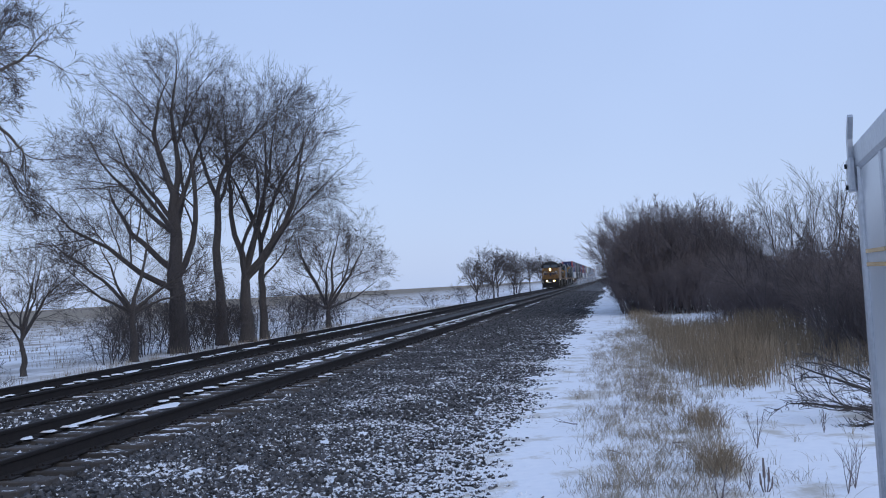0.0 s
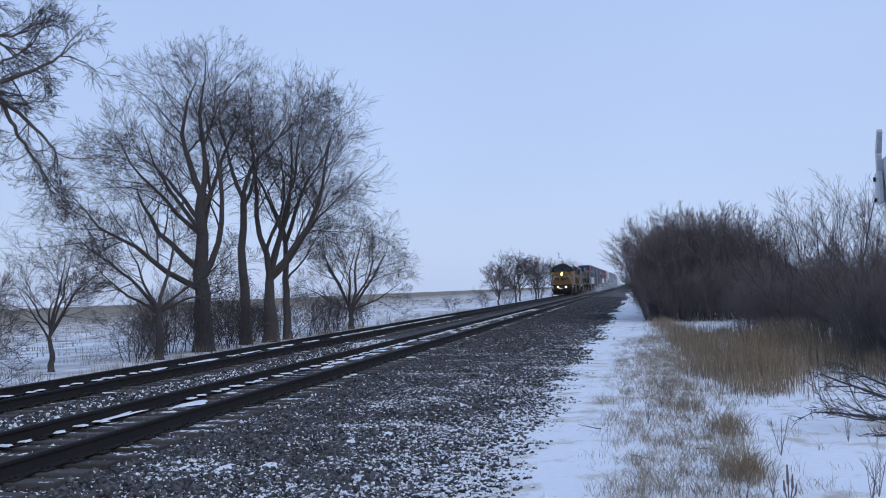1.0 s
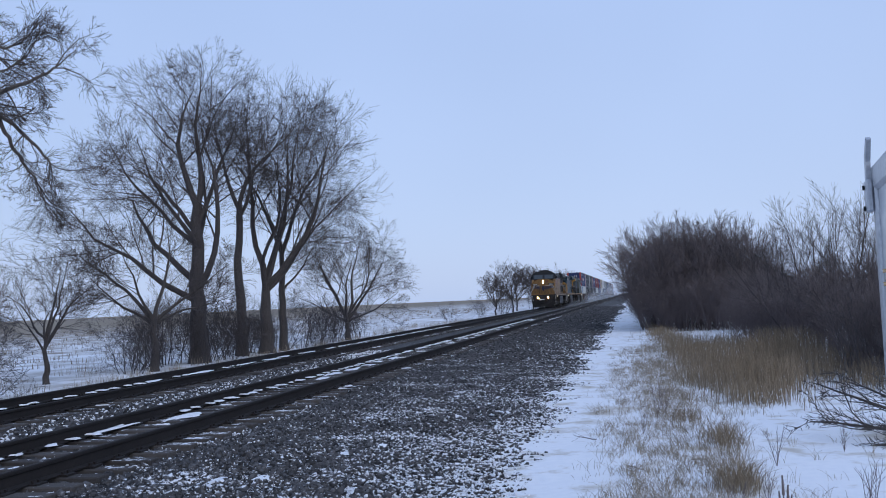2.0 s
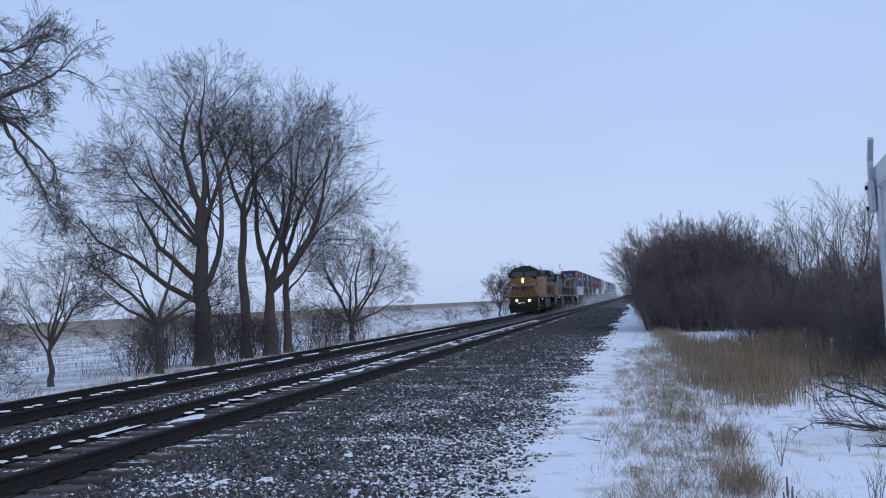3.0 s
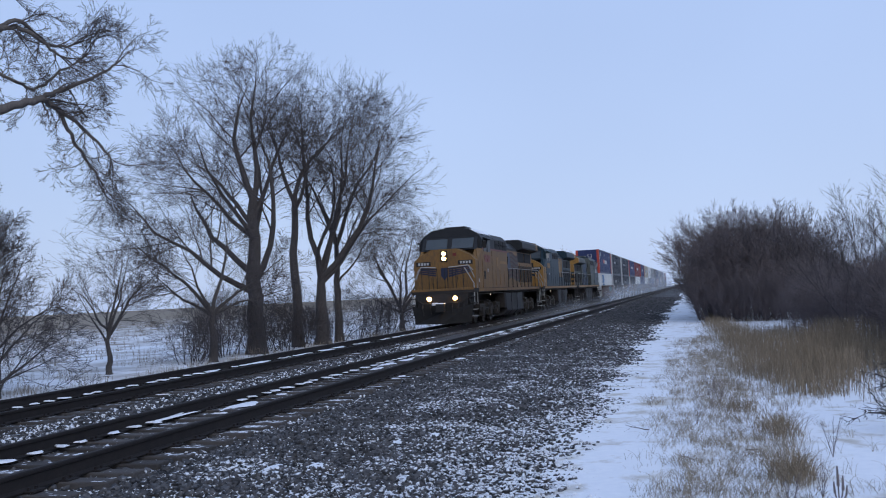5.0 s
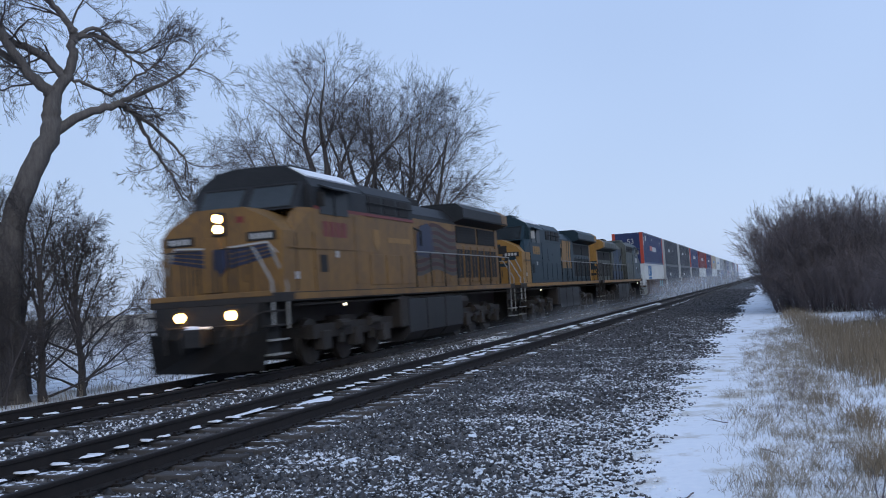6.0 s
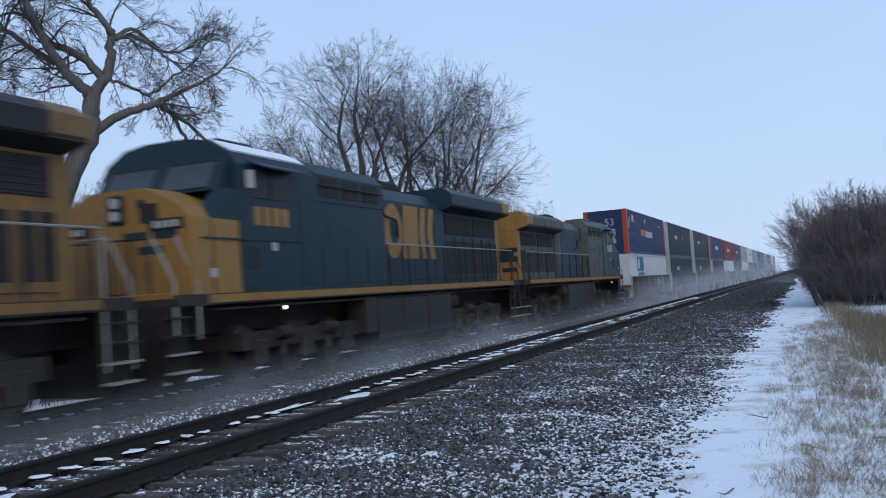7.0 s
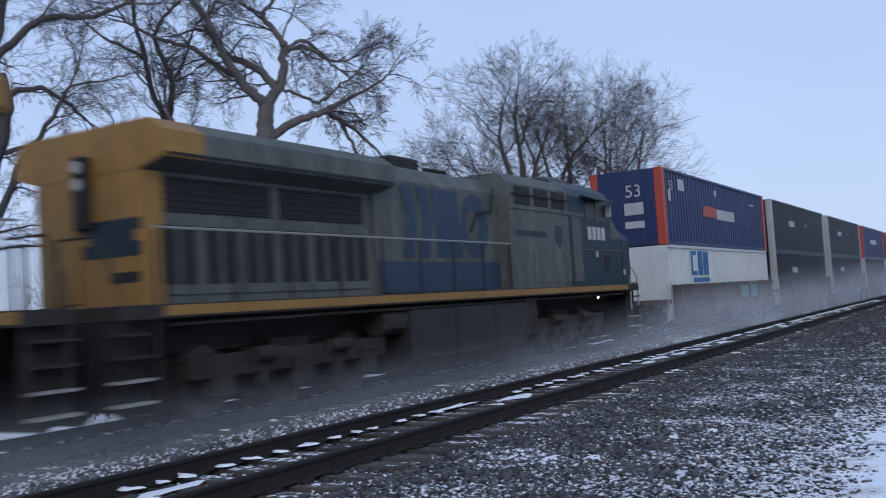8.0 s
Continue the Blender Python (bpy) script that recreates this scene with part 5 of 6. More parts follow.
        part("badge", prism(bmesh.new(), [(5.0, 3.28), (5.42, 3.28), (5.42, 2.9), (5.21, 2.7), (5.0, 2.9)], "x", min(x, x + s * 0.007), max(x, x + s * 0.007)), M[c["letters"]], root, "small painted badge")
        for k in range(3):
            part("cabin_door", boxes((min(x, x + s * 0.014), max(x, x + s * 0.014), 4.7 + 1.1 * k, 5.7 + 1.1 * k, 1.82, 2.62), bevel=0.004), M[c["cab"]], root)
    # engine hood
    hood = [(-1.18, 1.72), (1.18, 1.72), (1.18, 3.95), (0.85, 4.30), (-0.85, 4.30), (-1.18, 3.95)]
    part("engine_hood", slab(cut(hood, 3.82, False), 8.0, 13.0), M[c["hood"]], root)
    part("hood_roof", slab(cut(hood, 3.82, True), 8.0, 13.0), M[c["top"]], root, "roof-coloured hood top")
    for s in (-1, 1):
        x = s * 1.18
        for k in range(6):
            part("hood_door", boxes((min(x, x + s * 0.02), max(x, x + s * 0.02), 8.1 + 0.8 * k, 8.84 + 0.8 * k, 1.85, 3.55), bevel=0.005), M[c["hood"]], root)
        part("hood_pipe", rods([[(s * 1.22, 8.2, 4.05), (s * 1.3, 8.5, 3.5), (s * 1.3, 9.2, 3.42), (s * 1.22, 9.4, 3.0)]], 0.03, 5), M["dark"], root)
    part("exhaust_chimney", boxes((-0.5, 0.5, 10.2, 11.3, 4.28, 4.62), (-0.42, 0.42, 10.3, 11.2, 4.62, 4.66), bevel=0.03), M["dark"], root, "sooty exhaust stack")
    part("air_horn", rods([[(-0.2, 8.6, 4.52), (-0.2, 9.15, 4.52)], [(0.0, 8.6, 4.56), (0.0, 9.2, 4.56)], [(0.2, 8.6, 4.52), (0.2, 9.1, 4.52)], [(0, 8.8, 4.28), (0, 8.8, 4.55)]], 0.055, 8), M["dark"], root)
    # radiator section: thin wide roof wings over a recessed body
    dz = c["low"]
    part("radiator_body", slab([(-1.08, 1.72), (1.08, 1.72), (1.08, 3.86 - dz), (-1.08, 3.86 - dz)], 13.0, 18.49), M[c["rad"]], root)
    wing = [(-1.08, 3.86 - dz), (1.08, 3.86 - dz), (1.53, 3.99 - dz), (1.56, 4.04 - dz), (1.56, 4.36 - dz), (1.3, 4.55 - dz), (-1.3, 4.55 - dz), (-1.56, 4.36 - dz), (-1.56, 4.04 - dz), (-1.53, 3.99 - dz)]
    part("radiator_housing", slab(wing, 12.8, 18.5), M[c["wing"]], root, "wide overhanging radiator housing")
    part("roof_hatch", boxes((-0.9, 0.9, 13.3, 15.5, 4.54 - dz, 4.58 - dz), (-0.9, 0.9, 15.8, 18.0, 4.54 - dz, 4.58 - dz), bevel=0.01), M[c["wing"]], root)
    for s in (-1, 1):
        x = s * 1.08
        for k in range(2):
            y = 13.3 + 2.55 * k
            intake = part("radiator_intake", boxes((min(x, x + s * 0.03), max(x, x + s * 0.03), y, y + 2.3, 3.22 - dz * 0.7, 3.80 - dz), bevel=0.006), M["dark"], root, "dark radiator intake grille")
            for q in range(5):
                z = 3.28 - dz * 0.7 + 0.1 * q
                part("grille_bar", boxes((min(x + s * 0.03, x + s * 0.045), max(x + s * 0.03, x + s * 0.045), y + 0.04, y + 2.26, z, z + 0.02)), M["frame"], intake)
        for k in range(6):
            part("radiator_door", boxes((min(x, x + s * 0.03), max(x, x + s * 0.03), 13.2 + 0.86 * k, 13.96 + 0.86 * k, 1.85, 3.12 - dz * 0.6), bevel=0.005), M[c["rad"]], root)
            for q in (13.25, 13.62):
                part("louvre", boxes((min(x, x + s * 0.04), max(x, x + s * 0.04), q + 0.86 * k, q + 0.29 + 0.86 * k, 2.0, 3.0 - dz * 0.6), bevel=0.004), M["dark"], root)
        part("wing_edge", boxes((s * 1.563 - 0.004, s * 1.563 + 0.004, 12.85, 18.45, 4.02 - dz, 4.06 - dz)), M["dark"], root)
    # rear end
    part("rear_end", boxes((-1.11, 1.11, 18.49, 18.55, 1.72, 3.855 - dz)), M[c["end"]], root)
    for s in (-1, 1):
        part("end_side", boxes((s * 1.1 - 0.015, s * 1.1 + 0.015, 18.15, 18.49, 1.72, 3.85 - dz)), M[c["end"]], root)
    part("rear_wall", slab([(a * 1.004, b + 0.004) for a, b in wing], 18.5, 18.55), M[c["end"]], root)
    part("rear_wing", slab([(a * 1.004, b + 0.004) for a, b in wing], 17.75, 18.497), M[c["end"]], root)
    part("rear_light_box", boxes((-0.13, 0.13, 18.55, 18.70, 3.1 - dz, 4.15 - dz), bevel=0.02), M["dark"], root)
    for z in (3.75, 4.0):
        part("rear_light", rods([[(0, 18.69, z - dz), (0, 18.72, z - dz)]], 0.09, 14), M["white"], root)
    part("end_marking", boxes((-1.1, 0.1, 18.551, 18.557, 2.78, 2.95), (-0.95, -0.05, 18.551, 18.557, 2.62, 2.78), (-1.1, 0.1, 18.551, 18.557, 2.42, 2.62)), M[c["letters"]], root)
    part("end_marking", boxes((-1.05, -0.45, 18.551, 18.557, 2.05, 2.2)), M["dark"], root)
    part("end_door", boxes((0.2, 0.8, 18.55, 18.58, 1.8, 2.95), bevel=0.008), M[c["end"]], root)
    for s in (-1, 1):
        part("corner_handrail", rods([[(s * 1.5, 19.3, 0.62), (s * 1.5, 19.3, 1.95), (s * 1.1, 19.3, 2.65), (s * 0.3, 19.3, 2.65), (s * 0.3, 19.3, 1.72)]], 0.02, 6), M["pale" if c["wings"] else "frame"], root)
        part("corner_handrail", rods([[(s * 1.5, 18.7, 0.62), (s * 1.5, 18.7, 2.72)]], 0.02, 6), M["pale" if c["wings"] else "frame"], root)
        part("handrail", rods([[(s * 1.5, 8.05, 2.76), (s * 1.5, 18.7, 2.76)]], 0.02, 5), M["pale"], root, "long side handrail")
        for k in range(9):
            y = 8.1 + 1.3 * k
            part("stanchion", rods([[(s * 1.5, y, 1.72), (s * 1.5, y, 2.76)]], 0.022, 5), M["dark"], root)
        # underside
        part("side_tank", boxes((s * 1.2 - 0.28, s * 1.2 + 0.28, 6.75, 7.35, 0.6, 1.5), bevel=0.05), M["frame"], root)
        part("air_reservoir", rods([[(s * 1.2, 12.45, 1.2), (s * 1.2, 13.2, 1.2)]], 0.24, 12), M["frame"], root)
        part("marker_lamp", rods([[(s * 1.535, 2.9, 1.38), (s * 1.55, 2.9, 1.38)]], 0.036, 8), M["marker"], root)
        part("pipe_run", rods([[(s * 1.42, 0.6, 1.44), (s * 1.42, 18.4, 1.44)]], 0.03, 5), M["frame"], root)
    part("fuel_tank", slab([(-1.2, 0.20), (1.2, 0.20), (1.46, 0.45), (1.46, 1.40), (-1.46, 1.40), (-1.46, 0.45)], 7.4, 12.4), M["tank"], root)
    for y in (8.9, 10.6):
        part("tank_strap", slab([(-1.21, 0.19), (1.21, 0.19), (1.47, 0.44), (1.47, 1.41), (-1.47, 1.41), (-1.47, 0.44)], y, y + 0.08), M["frame"], root)
    loco_truck(root, 4.25)
    loco_truck(root, 15.4)
    # markings on the hood side
    for s in (-1, 1):
        x = s * 1.18 + s * 0.024
        lo, hi = min(x, x + s * 0.006), max(x, x + s * 0.006)
        if c["mark"] == "flag":
            part("flag_field", prism(bmesh.new(), [(9.0, 2.7), (10.0, 2.62), (10.6, 2.8), (10.5, 3.55), (10.1, 3.72), (9.4, 3.6), (9.05, 3.3)], "x", lo, hi), M["flag_blue"], root, "painted dark blue flag field")
            for i in range(12):
                start = 8.9 if i > 6 else 10.3
                n = round((12.9 - start) / 0.2)
                top = [(start + 0.2 * k, 3.66 - 0.125 * i + 0.10 * math.sin(1.9 * (start + 0.2 * k))) for k in range(n + 1)]
                bm = prism(bmesh.new(), top + [(a, b - 0.118) for a, b in reversed(top)], "x", lo, hi)
                part("flag_stripe", bm, M["flag_red" if i % 2 == 0 else "faded"], root, "painted wavy flag stripe, dulled by soot")
        else:
            mid, h = 3.15, 0.72
            bm = bmesh.new()
            outer = [(9.15 + 0.62 * math.cos(a * math.pi / 12), mid + h * math.sin(a * math.pi / 12)) for a in range(24)]
            inner = [(9.25 + 0.30 * math.cos(a * math.pi / 12), mid + 0.36 * math.sin(a * math.pi / 12)) for a in range(24)]
            loops = [[bm.verts.new((x, *p)) for p in line] for x, line in ((lo, outer), (hi, outer), (hi, inner), (lo, inner))]
            for k in range(4):
                for a in range(24):
                    b = (a + 1) % 24
                    bm.faces.new((loops[k][a], loops[k][b], loops[(k + 1) % 4][b], loops[(k + 1) % 4][a]))
            bmesh.ops.recalc_face_normals(bm, faces=bm.faces[:])
            part("plain_emblem", bm, M[c["mark"]], root, "painted ring of a company emblem")
            part("plain_emblem", prism(bmesh.new(), [(9.9, mid + h), (10.95, mid + h), (10.8, mid - h), (9.75, mid - h)], "x", lo, hi), M[c["mark"]], root, "painted slanted block of a company emblem")
            for a in (11.15, 11.75):
                part("plain_emblem", prism(bmesh.new(), [(a, mid + h), (a + 0.38, mid + h), (a + 0.18, mid), (a + 0.38, mid - h), (a, mid - h), (a - 0.2, mid)], "x", lo, hi), M[c["mark"]], root, "painted bent bar of a company emblem")
        if c.get("band"):
            part("body_band", boxes((lo, hi, 8.05, 13.0, 1.75, 2.35)), M[c["band"]], root, "faded blue lower band")
    part("roof_snow", slab([(0.95, 4.602), (1.36, 4.355), (1.385, 4.385), (0.95, 4.632)], 1.6, 4.3), M["snow"], root, "thin snow on the cab roof") if c["snowy"] else None
    return root


LEAD = dict(sill="frame", stripe="yellow", nose="yellow", cab="yellow", top="roof_grey", visor="roof_grey", digits="red", line=True, letters="gold", hood="yellow", rad="yellow", wing="roof_grey", end="yellow", mark="flag", wings=True, lit=True, snowy=True, low=0.0)
SECOND = dict(sill="frame", stripe="gold", nose="gold", cab="navy", top="navy", visor="navy", digits="gold", line=False, letters="navy", hood="navy", rad="navy", wing="navy", end="gold", mark="gold", wings=False, lit=False, snowy=True, low=0.0)
THIRD = dict(sill="frame", stripe="gold", front="navy", nose="navy", cab="old_grey", top="old_grey", visor="roof_grey", digits="white", line=False, letters="navy", hood="old_grey", rad="old_grey", wing="old_grey", end="gold", mark="old_blue", wings=False, lit=False, snowy=False, band="old_blue", low=0.25)
MOVERS = [
    (locomotive("yellow freight locomotive with dark grey roof, headlights lit", LEAD), 0.0, 0),
    (locomotive("dark blue freight locomotive with a yellow nose", SECOND), 20.9, 0),
    (locomotive("weathered grey freight locomotive running backwards, yellow hood end", THIRD), 60.3, 180),
]

# ---- train: double-stack container cars ----
M.update(
    box_blue=material("container_blue", (0.022, 0.036, 0.105), (0.016, 0.026, 0.075), 0.5, 0.0, 1.2, 20, 0.03),
    box_dark=material("container_charcoal", (0.018, 0.023, 0.034), (0.013, 0.017, 0.025), 0.5, 0.0, 1.2, 20, 0.03),
    box_white=material("container_white", (0.60, 0.62, 0.62), (0.40, 0.42, 0.42), 0.55, 0.0, 1.0, 18, 0.03, amount=0.4),
    box_red=material("container_maroon", (0.15, 0.028, 0.03), (0.10, 0.022, 0.024), 0.5, 0.0, 1.2, 20, 0.03),
    box_tan=material("container_tan", (0.36, 0.32, 0.25), (0.26, 0.23, 0.18), 0.55, 0.0, 1.2, 20, 0.03),
    box_grey=material("container_grey", (0.24, 0.26, 0.28), (0.16, 0.18, 0.2), 0.55, 0.0, 1.2, 20, 0.03),
    post_red=material("orange_red_post", (0.42, 0.06, 0.035), (0.30, 0.05, 0.03), 0.5, 0.0, 3, 40, 0.03),
    car_brown=material("rusty_brown_car", (0.085, 0.048, 0.034), (0.045, 0.032, 0.028), 0.75, 0.0, 1.5, 20, 0.1),
    teal=material("teal_patch", (0.06, 0.22, 0.22), (0.05, 0.16, 0.17), 0.6, 0.0, 3, 30, 0.0),
    blue_mark=material("blue_marking", (0.03, 0.12, 0.30), (0.04, 0.16, 0.33), 0.6, 0.0, 6, 40, 0.0),
)
LENGTH, PITCH = 16.15, 17.9


def corrugated(z0, z1):
    """Container shell with ribbed sides, ends and a roof."""
    half, pitch = 1.26, 0.36
    pts = []
    n = int((LENGTH - 0.3) / pitch)
    start = (LENGTH - n * pitch) / 2
    for i in range(n):
        y = start + i * pitch
        pts += [(half, y), (half, y + 0.14), (half - 0.035, y + 0.18), (half - 0.035, y + 0.32)]
    pts = [(half, 0.05)] + pts + [(half, LENGTH - 0.05)]
    outline = pts + [(-x, y) for x, y in reversed(pts)]
    return prism(bmesh.new(), outline, "z", z0 + 0.1, z1 - 0.06)


SHELLS = {}


def container(label, paint, post, z0, z1, marks):
    root = tagged(new("shipping_container"), label, "container", "stacked shipping containers")
    key = (z0, z1, paint)
    if key not in SHELLS:
        SHELLS[key] = part("shell", corrugated(z0, z1), M[paint], root).data
    else:
        ob = new("shell", SHELLS[key])
        ob.parent = root
    for s in (-1, 1):
        for y in (0.0, LENGTH - 0.34) if post != paint else ():
            part("corner_post", boxes((s * 1.285 - 0.03, s * 1.285 + 0.015, y, y + 0.34, z0, z1), bevel=0.006), M[post], root, "painted corner post")
        part("top_rail", boxes((s * 1.285 - 0.05, s * 1.285 + 0.012, 0.34, LENGTH - 0.34, z1 - 0.1, z1), bevel=0.006), M[paint], root)
        part("bottom_rail", boxes((s * 1.285 - 0.05, s * 1.285 + 0.012, 0.34, LENGTH - 0.34, z0, z0 + 0.14), bevel=0.006), M[paint], root)
    part("roof", boxes((-1.26, 1.26, 0.02, LENGTH - 0.02, z1 - 0.055, z1 - 0.015)), M[paint], root)
    end = part("end_wall", boxes((-1.25, 1.25, 0.0, 0.05, z0 + 0.02, z1 - 0.02), bevel=0.004), M[paint], root)
    for s in (-1, 1) if post != paint else ():
        part("end_post", boxes((s * 1.15 - 0.11, s * 1.15 + 0.11, -0.02, 0.02, z0, z1), bevel=0.006), M[post], end)
    for k in range(5):
        part("end_rib", boxes((-0.95 + 0.42 * k, -0.83 + 0.42 * k, -0.025, 0.0, z0 + 0.15, z1 - 0.15), bevel=0.006), M[paint], end)
    for kind, y, z, w, h, paint2 in marks:
        for s in (-1, 1):
            x = s * 1.262
            part(kind, boxes((min(x, x + s * 0.012), max(x, x + s * 0.012), y, y + w, z, z + h)), M[paint2], root, "plain painted bar or panel")
    return root


def digits(parent, text, size, x, y, z, turn, mat):
    """Painted figures in the built-in type."""
    cu = bpy.data.curves.new("figure_mark", "FONT")
    cu.body, cu.size, cu.extrude = text, size, 0.004
    tmp = bpy.data.objects.new("figure_mark", cu)
    scene.collection.objects.link(tmp)
    me = bpy.data.meshes.new_from_object(tmp.evaluated_get(bpy.context.evaluated_depsgraph_get()))
    bpy.data.objects.remove(tmp)
    ob = place_mesh("figure_mark", me, mat, parent, "painted figures giving the length in feet")
    ob.matrix_basis = pose(x, y, z, 90, 0, turn)
    return ob


def well_car(paint, patch):
    root = tagged(new("well_car"), "low well car carrying stacked containers, rusty side sills", "rail car", "well cars")
    for s in (-1, 1):
        bm = slab([(s * 1.30, 0.30), (s * 1.46, 0.34), (s * 1.46, 1.5), (s * 1.52, 1.5), (s * 1.52, 1.62), (s * 1.34, 1.62), (s * 1.34, 0.42), (s * 1.30, 0.42)], 0.2, LENGTH - 0.2)
        part("side_sill", bm, M[paint], root)
        for k in range(8):
            part("side_rib", boxes((s * 1.49 - 0.035, s * 1.49 + 0.035, 0.7 + 2.05 * k, 0.85 + 2.05 * k, 0.34, 1.5)), M[paint], root)
        if patch:
            part("patch_panel", boxes((s * 1.462 - 0.004, s * 1.462 + 0.006, 9.6, 12.6, 0.95, 1.46)), M[patch], root)
    part("well_floor", boxes((-1.32, 1.32, 0.2, LENGTH - 0.2, 0.22, 0.33)), M["dark"], root)
    for y, d in ((-0.1, -1), (LENGTH + 0.1, 1)):
        part("end_platform", boxes((-1.4, 1.4, min(y, y + d * 0.7), max(y, y + d * 0.7), 0.98, 1.14), (-0.3, 0.3, min(y - d * 0.3, y + d * 0.85), max(y - d * 0.3, y + d * 0.85), 0.7, 1.0)), M[paint], root)
        part("end_ladder", rods([[(1.42, y + d * 0.1, 0.5), (1.42, y + d * 0.1, 1.7)], [(1.42, y + d * 0.5, 0.5), (1.42, y + d * 0.5, 1.7)]] + [[(1.42, y + d * 0.1, 0.6 + 0.3 * i), (1.42, y + d * 0.5, 0.6 + 0.3 * i)] for i in range(4)], 0.02, 4), M["white"], root)
    y = -0.87
    for s in (-1, 1):
        part("bogie_frame", boxes((s * 1.05 - 0.09, s * 1.05 + 0.09, y - 1.2, y + 1.2, 0.4, 0.68), (s * 1.05 - 0.12, s * 1.05 + 0.12, y - 0.4, y + 0.4, 0.3, 0.82), bevel=0.02), M["frame"], root)
    for a in (-0.85, 0.85):
        wheelset(root, y + a, 0.46, WHEELS)
    return root


STACKS = [
    ("box_blue", "post_red", "box_white", "box_white"), ("box_dark", "white", "box_dark", "white"), ("box_dark", "white", "box_dark", "white"), ("box_blue", "post_red", "box_dark", "white"),
    ("box_red", "box_red", "box_white", "box_white"), ("box_blue", "post_red", "box_blue", "box_blue"), ("box_tan", "box_tan", "box_white", "box_white"), ("box_white", "box_white", "box_dark", "white"),
    ("box_grey", "box_grey", "box_blue", "box_blue"), ("box_dark", "white", "box_dark", "white"), ("box_blue", "box_blue", "box_red", "box_red"), ("box_grey", "box_grey", "box_dark", "white"),
    ("box_dark", "white", "box_tan", "box_tan"), ("box_blue", "post_red", "box_dark", "white"), ("box_white", "box_white", "box_grey", "box_grey"), ("box_red", "box_red", "box_blue", "box_blue"),
]
WORD = {"box_blue": "dark blue", "box_dark": "charcoal", "box_white": "white", "box_red": "maroon", "box_tan": "tan", "box_grey": "grey"}
POST = {"post_red": " with orange-red corner posts", "white": " with white corner posts"}
for i, (up, up_post, low, low_post) in enumerate(STACKS):
    off = 64.7 + PITCH * i
    MOVERS.append((well_car("car_brown" if i % 3 != 1 else "frame", "teal" if i == 0 else None), off, 0))
    if i == 0:
        top_marks = [("map_emblem", 2.0, 5.05, 0.75, 0.42, "white"), ("lettering_bar", 5.2, 4.25, 1.9, 0.42, "post_red"), ("lettering_bar", 7.2, 4.2, 2.9, 0.42, "white"), ("label_panel", 7.0, 5.15, 0.35, 0.24, "white"), ("label_panel", 0.75, 4.6, 0.3, 0.4, "white"), ("label_panel", 13.2, 5.1, 0.8, 0.08, "white")]
        low_marks = [("emblem_block", 3.0, 1.95, 0.2, 0.9, "blue_mark"), ("emblem_block", 3.2, 2.7, 0.5, 0.15, "blue_mark"), ("emblem_block", 3.2, 1.95, 0.5, 0.15, "blue_mark"), ("emblem_block", 3.9, 1.95, 0.6, 0.9, "blue_mark"), ("emblem_block", 4.7, 1.95, 0.25, 0.9, "blue_mark"), ("emblem_block", 5.1, 1.95, 0.25, 0.9, "blue_mark"), ("lettering_bar", 3.2, 1.68, 2.2, 0.16, "blue_mark")]
    elif up == "box_dark":
        top_marks = [("emblem_block", 4.6, 4.5, 1.5, 0.3, "white"), ("label_panel", 9.6, 4.6, 0.2, 0.2, "white")]
        low_marks = [("emblem_block", 4.6, 1.95, 1.5, 0.3, "white")]
    else:
        top_marks = [("lettering_bar", 5.6, 4.3, 4.2, 0.4, "white" if up not in ("box_white", "box_tan") else "blue_mark")]
        low_marks = []
    MOVERS.append((container(WORD[low] + " ribbed shipping container" + POST.get(low_post, "") + " in the well", low, low_post, 0.335, 3.03, low_marks), off, 0))
    top = container(WORD[up] + " ribbed shipping container" + POST.get(up_post, "") + " stacked on top", up, up_post, 3.034, 5.74, top_marks)
    MOVERS.append((top, off, 0))
    if i == 0:
        digits(top, "53", 0.62, -0.05, -0.028, 4.78, 0, M["white"])
        digits(top, "53", 0.5, 1.275, 0.85, 5.0, 90, M["white"])
        for z, h in ((4.15, 0.42), (3.68, 0.24)):
            part("label_panel", boxes((-0.1, 0.6, -0.03, -0.025, z, z + h)), M["white"], top)


# ---- snow whirled up along the train ----
DRIFT_END = 400.0
# distance behind the nose, density of a layer, height of the drift; tall far rows paint in distance haze too
DRIFT = ((0, 0.0, 0.4), (5, 0.04, 0.6), (20, 0.13, 0.9), (32, 0.19, 1.15), (44, 0.12, 1.0), (54, 0.16, 1.25), (62, 0.45, 2.1), (90, 0.58, 2.7), (130, 0.42, 3.8), (190, 0.42, 6.0), (260, 0.45, 8.0), (395, 0.30, 9.0))


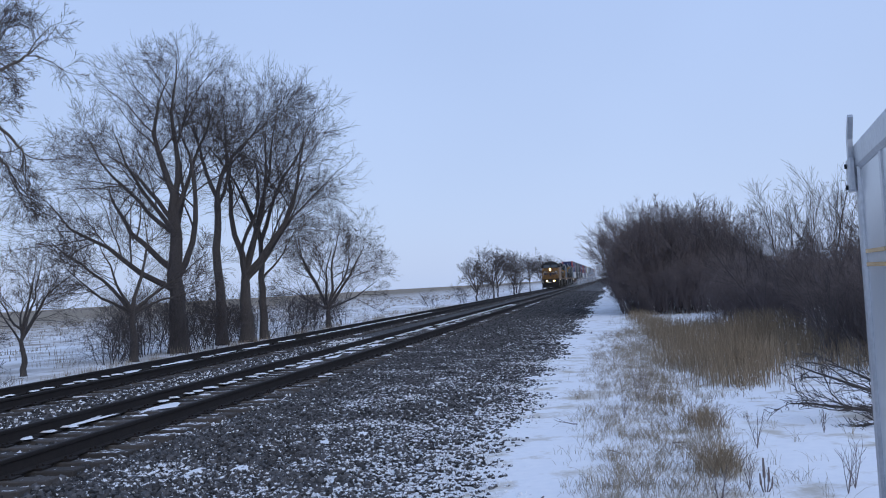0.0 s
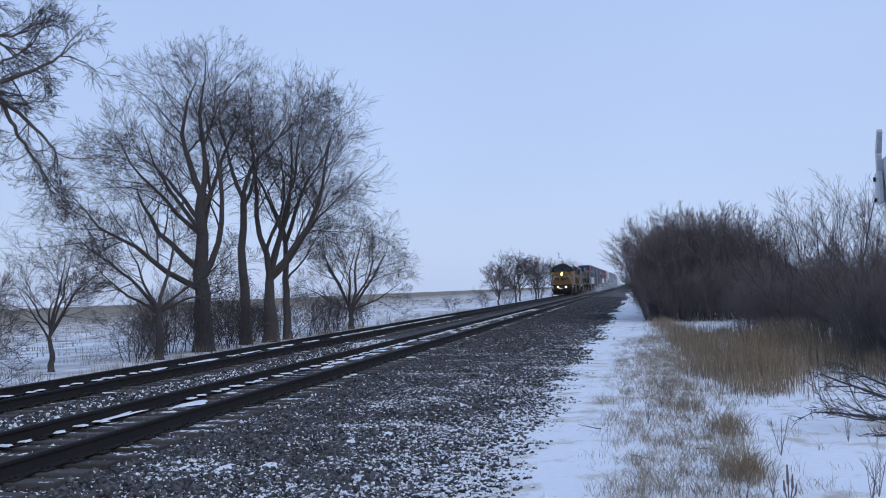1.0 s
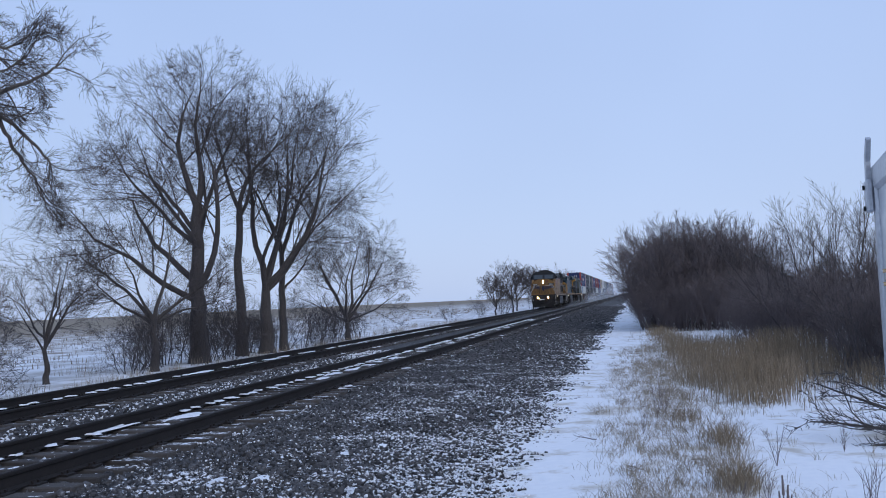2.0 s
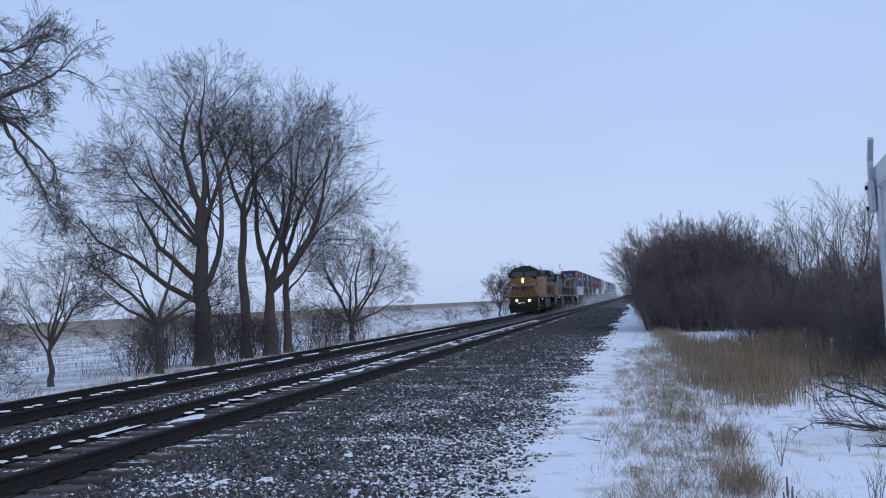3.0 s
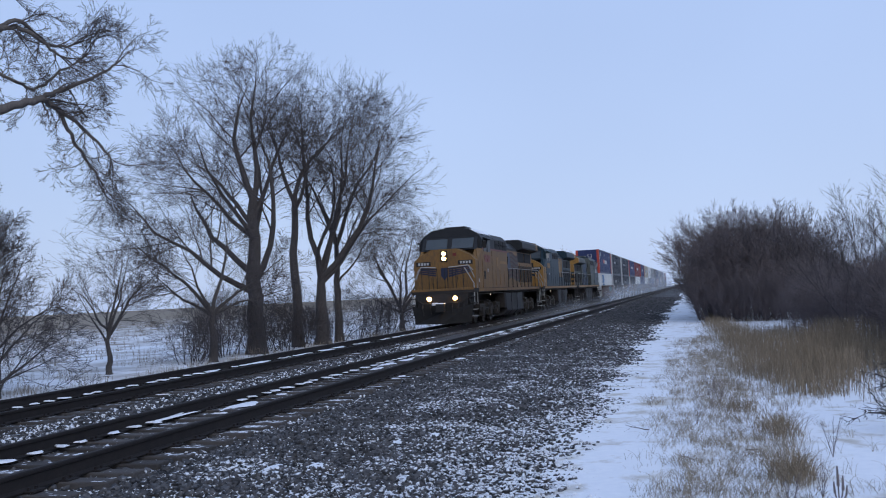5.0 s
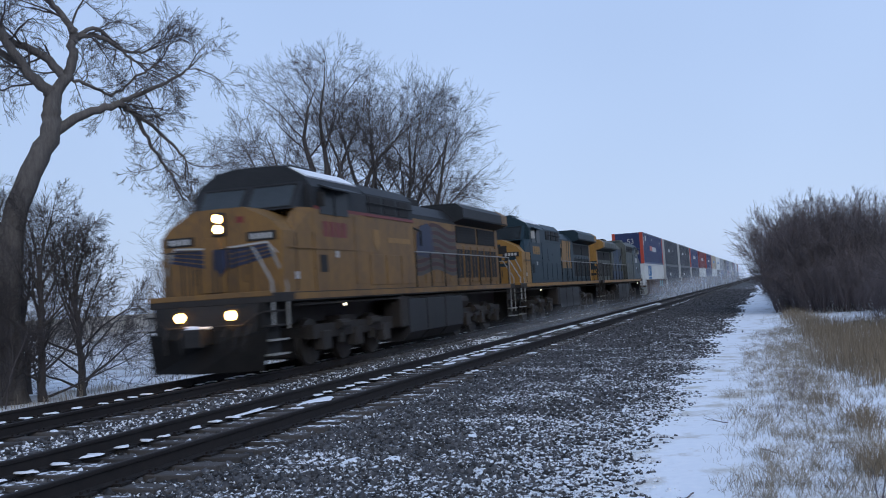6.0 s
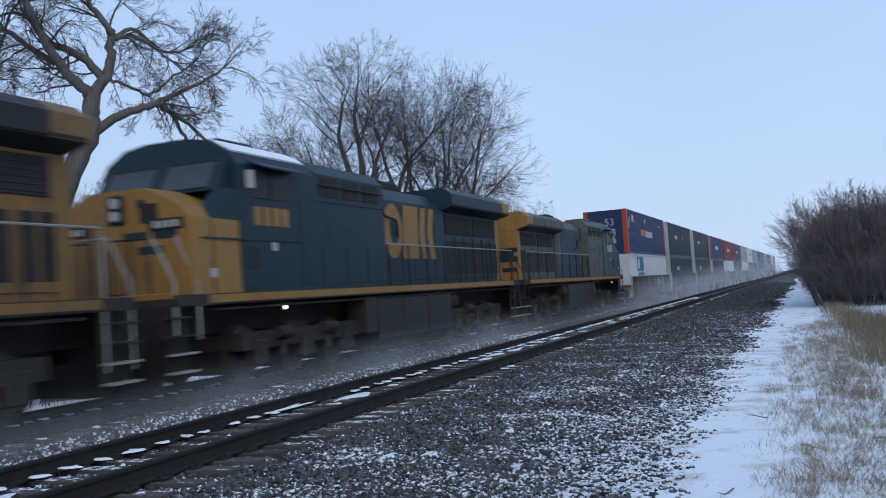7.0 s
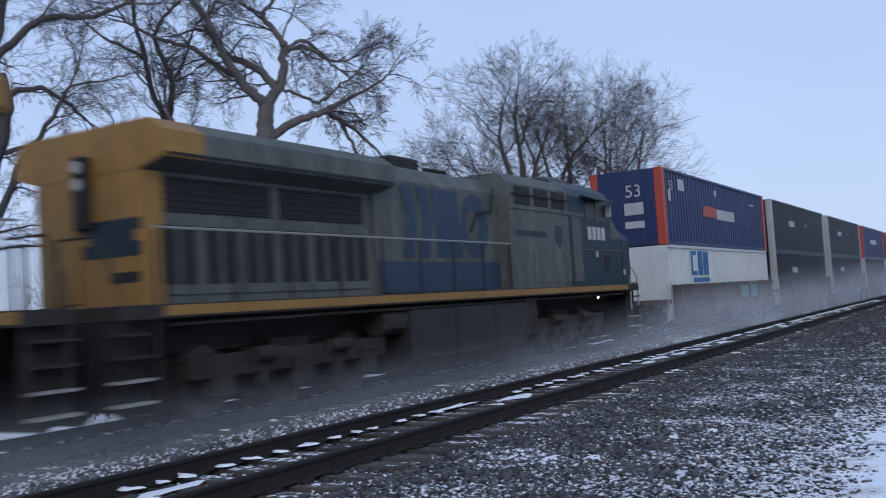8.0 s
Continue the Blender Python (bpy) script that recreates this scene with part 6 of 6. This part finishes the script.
def powder(name):
    """Thin airborne powder, also painted haze: mostly clear, thicker low down, in drifting wisps and further back along
    the train.
    """
    m = bpy.data.materials.new(name)
    m.use_nodes = True
    n, l = m.node_tree.nodes, m.node_tree.links
    b = n["Principled BSDF"]
    b.inputs["Base Color"].default_value = (0.70, 0.74, 0.80, 1)
    b.inputs["Roughness"].default_value = 1.0
    b.inputs["Specular IOR Level"].default_value = 0.0
    co = n.new("ShaderNodeTexCoord")
    s = n.new("ShaderNodeSeparateXYZ")
    l.new(co.outputs["Object"], s.inputs[0])
    along = n.new("ShaderNodeMath")
    along.operation = "DIVIDE"
    along.inputs[1].default_value = DRIFT_END
    l.new(s.outputs["Y"], along.inputs[0])
    ramps = []
    for col, full in ((1, 1.0), (2, 10.0)):
        r = n.new("ShaderNodeValToRGB")
        e = r.color_ramp.elements
        while len(e) < len(DRIFT):
            e.new(0.5)
        for k, row in enumerate(DRIFT):
            e[k].position = row[0] / DRIFT_END
            v = row[col] / full
            e[k].color = (v, v, v, 1)
        l.new(along.outputs[0], r.inputs[0])
        ramps.append(r.outputs["Color"])
    lift = n.new("ShaderNodeMath")
    lift.operation = "ADD"
    lift.inputs[1].default_value = 0.25
    l.new(s.outputs["Z"], lift.inputs[0])
    top = n.new("ShaderNodeMath")
    top.operation = "MULTIPLY"
    top.inputs[1].default_value = 10.0
    l.new(ramps[1], top.inputs[0])
    share = n.new("ShaderNodeMath")
    share.operation = "DIVIDE"
    l.new(lift.outputs[0], share.inputs[0])
    l.new(top.outputs[0], share.inputs[1])
    r = n.new("ShaderNodeMapRange")
    r.interpolation_type = "SMOOTHSTEP"
    r.inputs["To Min"].default_value, r.inputs["To Max"].default_value = 1.0, 0.0
    l.new(share.outputs[0], r.inputs["Value"])
    mp = n.new("ShaderNodeMapping")
    mp.inputs["Scale"].default_value = (1.0, 0.35, 1.0)
    l.new(co.outputs["Object"], mp.inputs[0])
    a = n.new("ShaderNodeTexNoise")
    a.inputs["Scale"].default_value, a.inputs["Detail"].default_value = 0.45, 2
    l.new(mp.outputs[0], a.inputs["Vector"])
    w = n.new("ShaderNodeMapRange")
    w.inputs["From Min"].default_value, w.inputs["From Max"].default_value = 0.2, 0.75
    l.new(a.outputs["Fac"], w.inputs["Value"])
    x = n.new("ShaderNodeMath")
    x.operation = "MULTIPLY"
    l.new(r.outputs[0], x.inputs[0])
    l.new(w.outputs[0], x.inputs[1])
    y = n.new("ShaderNodeMath")
    y.operation = "MULTIPLY"
    l.new(x.outputs[0], y.inputs[0])
    l.new(ramps[0], y.inputs[1])
    l.new(y.outputs[0], b.inputs["Alpha"])
    return m


def veil(x, y0, y1, height, mat, seed):
    """One gently waving layer of airborne powder along the train."""
    ys = [y0 + (y1 - y0) * i / 40 for i in range(41)]
    zs = [-0.24 + (height + 0.24) * i / 5 for i in range(6)]
    v = [(x + 0.06 * math.sin(0.22 * y + seed) + 0.10 * z, y, z) for z in zs for y in ys]
    f = [(r * 41 + c, r * 41 + c + 1, (r + 1) * 41 + c + 1, (r + 1) * 41 + c) for r in range(5) for c in range(40)]
    ob = arrays("blowing_snow", v, f, mat, smooth=True)
    return tagged(ob, "thin veil of blown powder snow and painted haze beside the train", "blowing snow", kind="stuff")


mat = powder("powder_and_haze")
for k, (a, b, height) in enumerate(((3, 64, 2.0), (64, 130, 4.2), (130, 260, 8.4), (260, 398, 9.4))):
    for i, x in enumerate((1.62, 1.95, 2.35, 2.8)):
        MOVERS.append((veil(x, a, b, height, mat, i * 2.1), 0.0, 0))


# ---- motion ----
def motions():
    times = (0.0, 2.0, 4.0, 6.0, 8.0)
    for ob, off, turn in MOVERS:
        walk(ob, [(t, pose(FAR_TRACK, NOSE - SPEED * t + off, 0, 0, 0, turn)) for t in times])
    for ob, y, r in WHEELS:
        # axles of the reversed locomotive turn the other way in its own space
        way = -1 if ob.parent.name == MOVERS[2][0].name else 1
        walk(ob, [(i / 30, pose(0, y, r, way * 89.0 * i)) for i in range(241)])


motions()
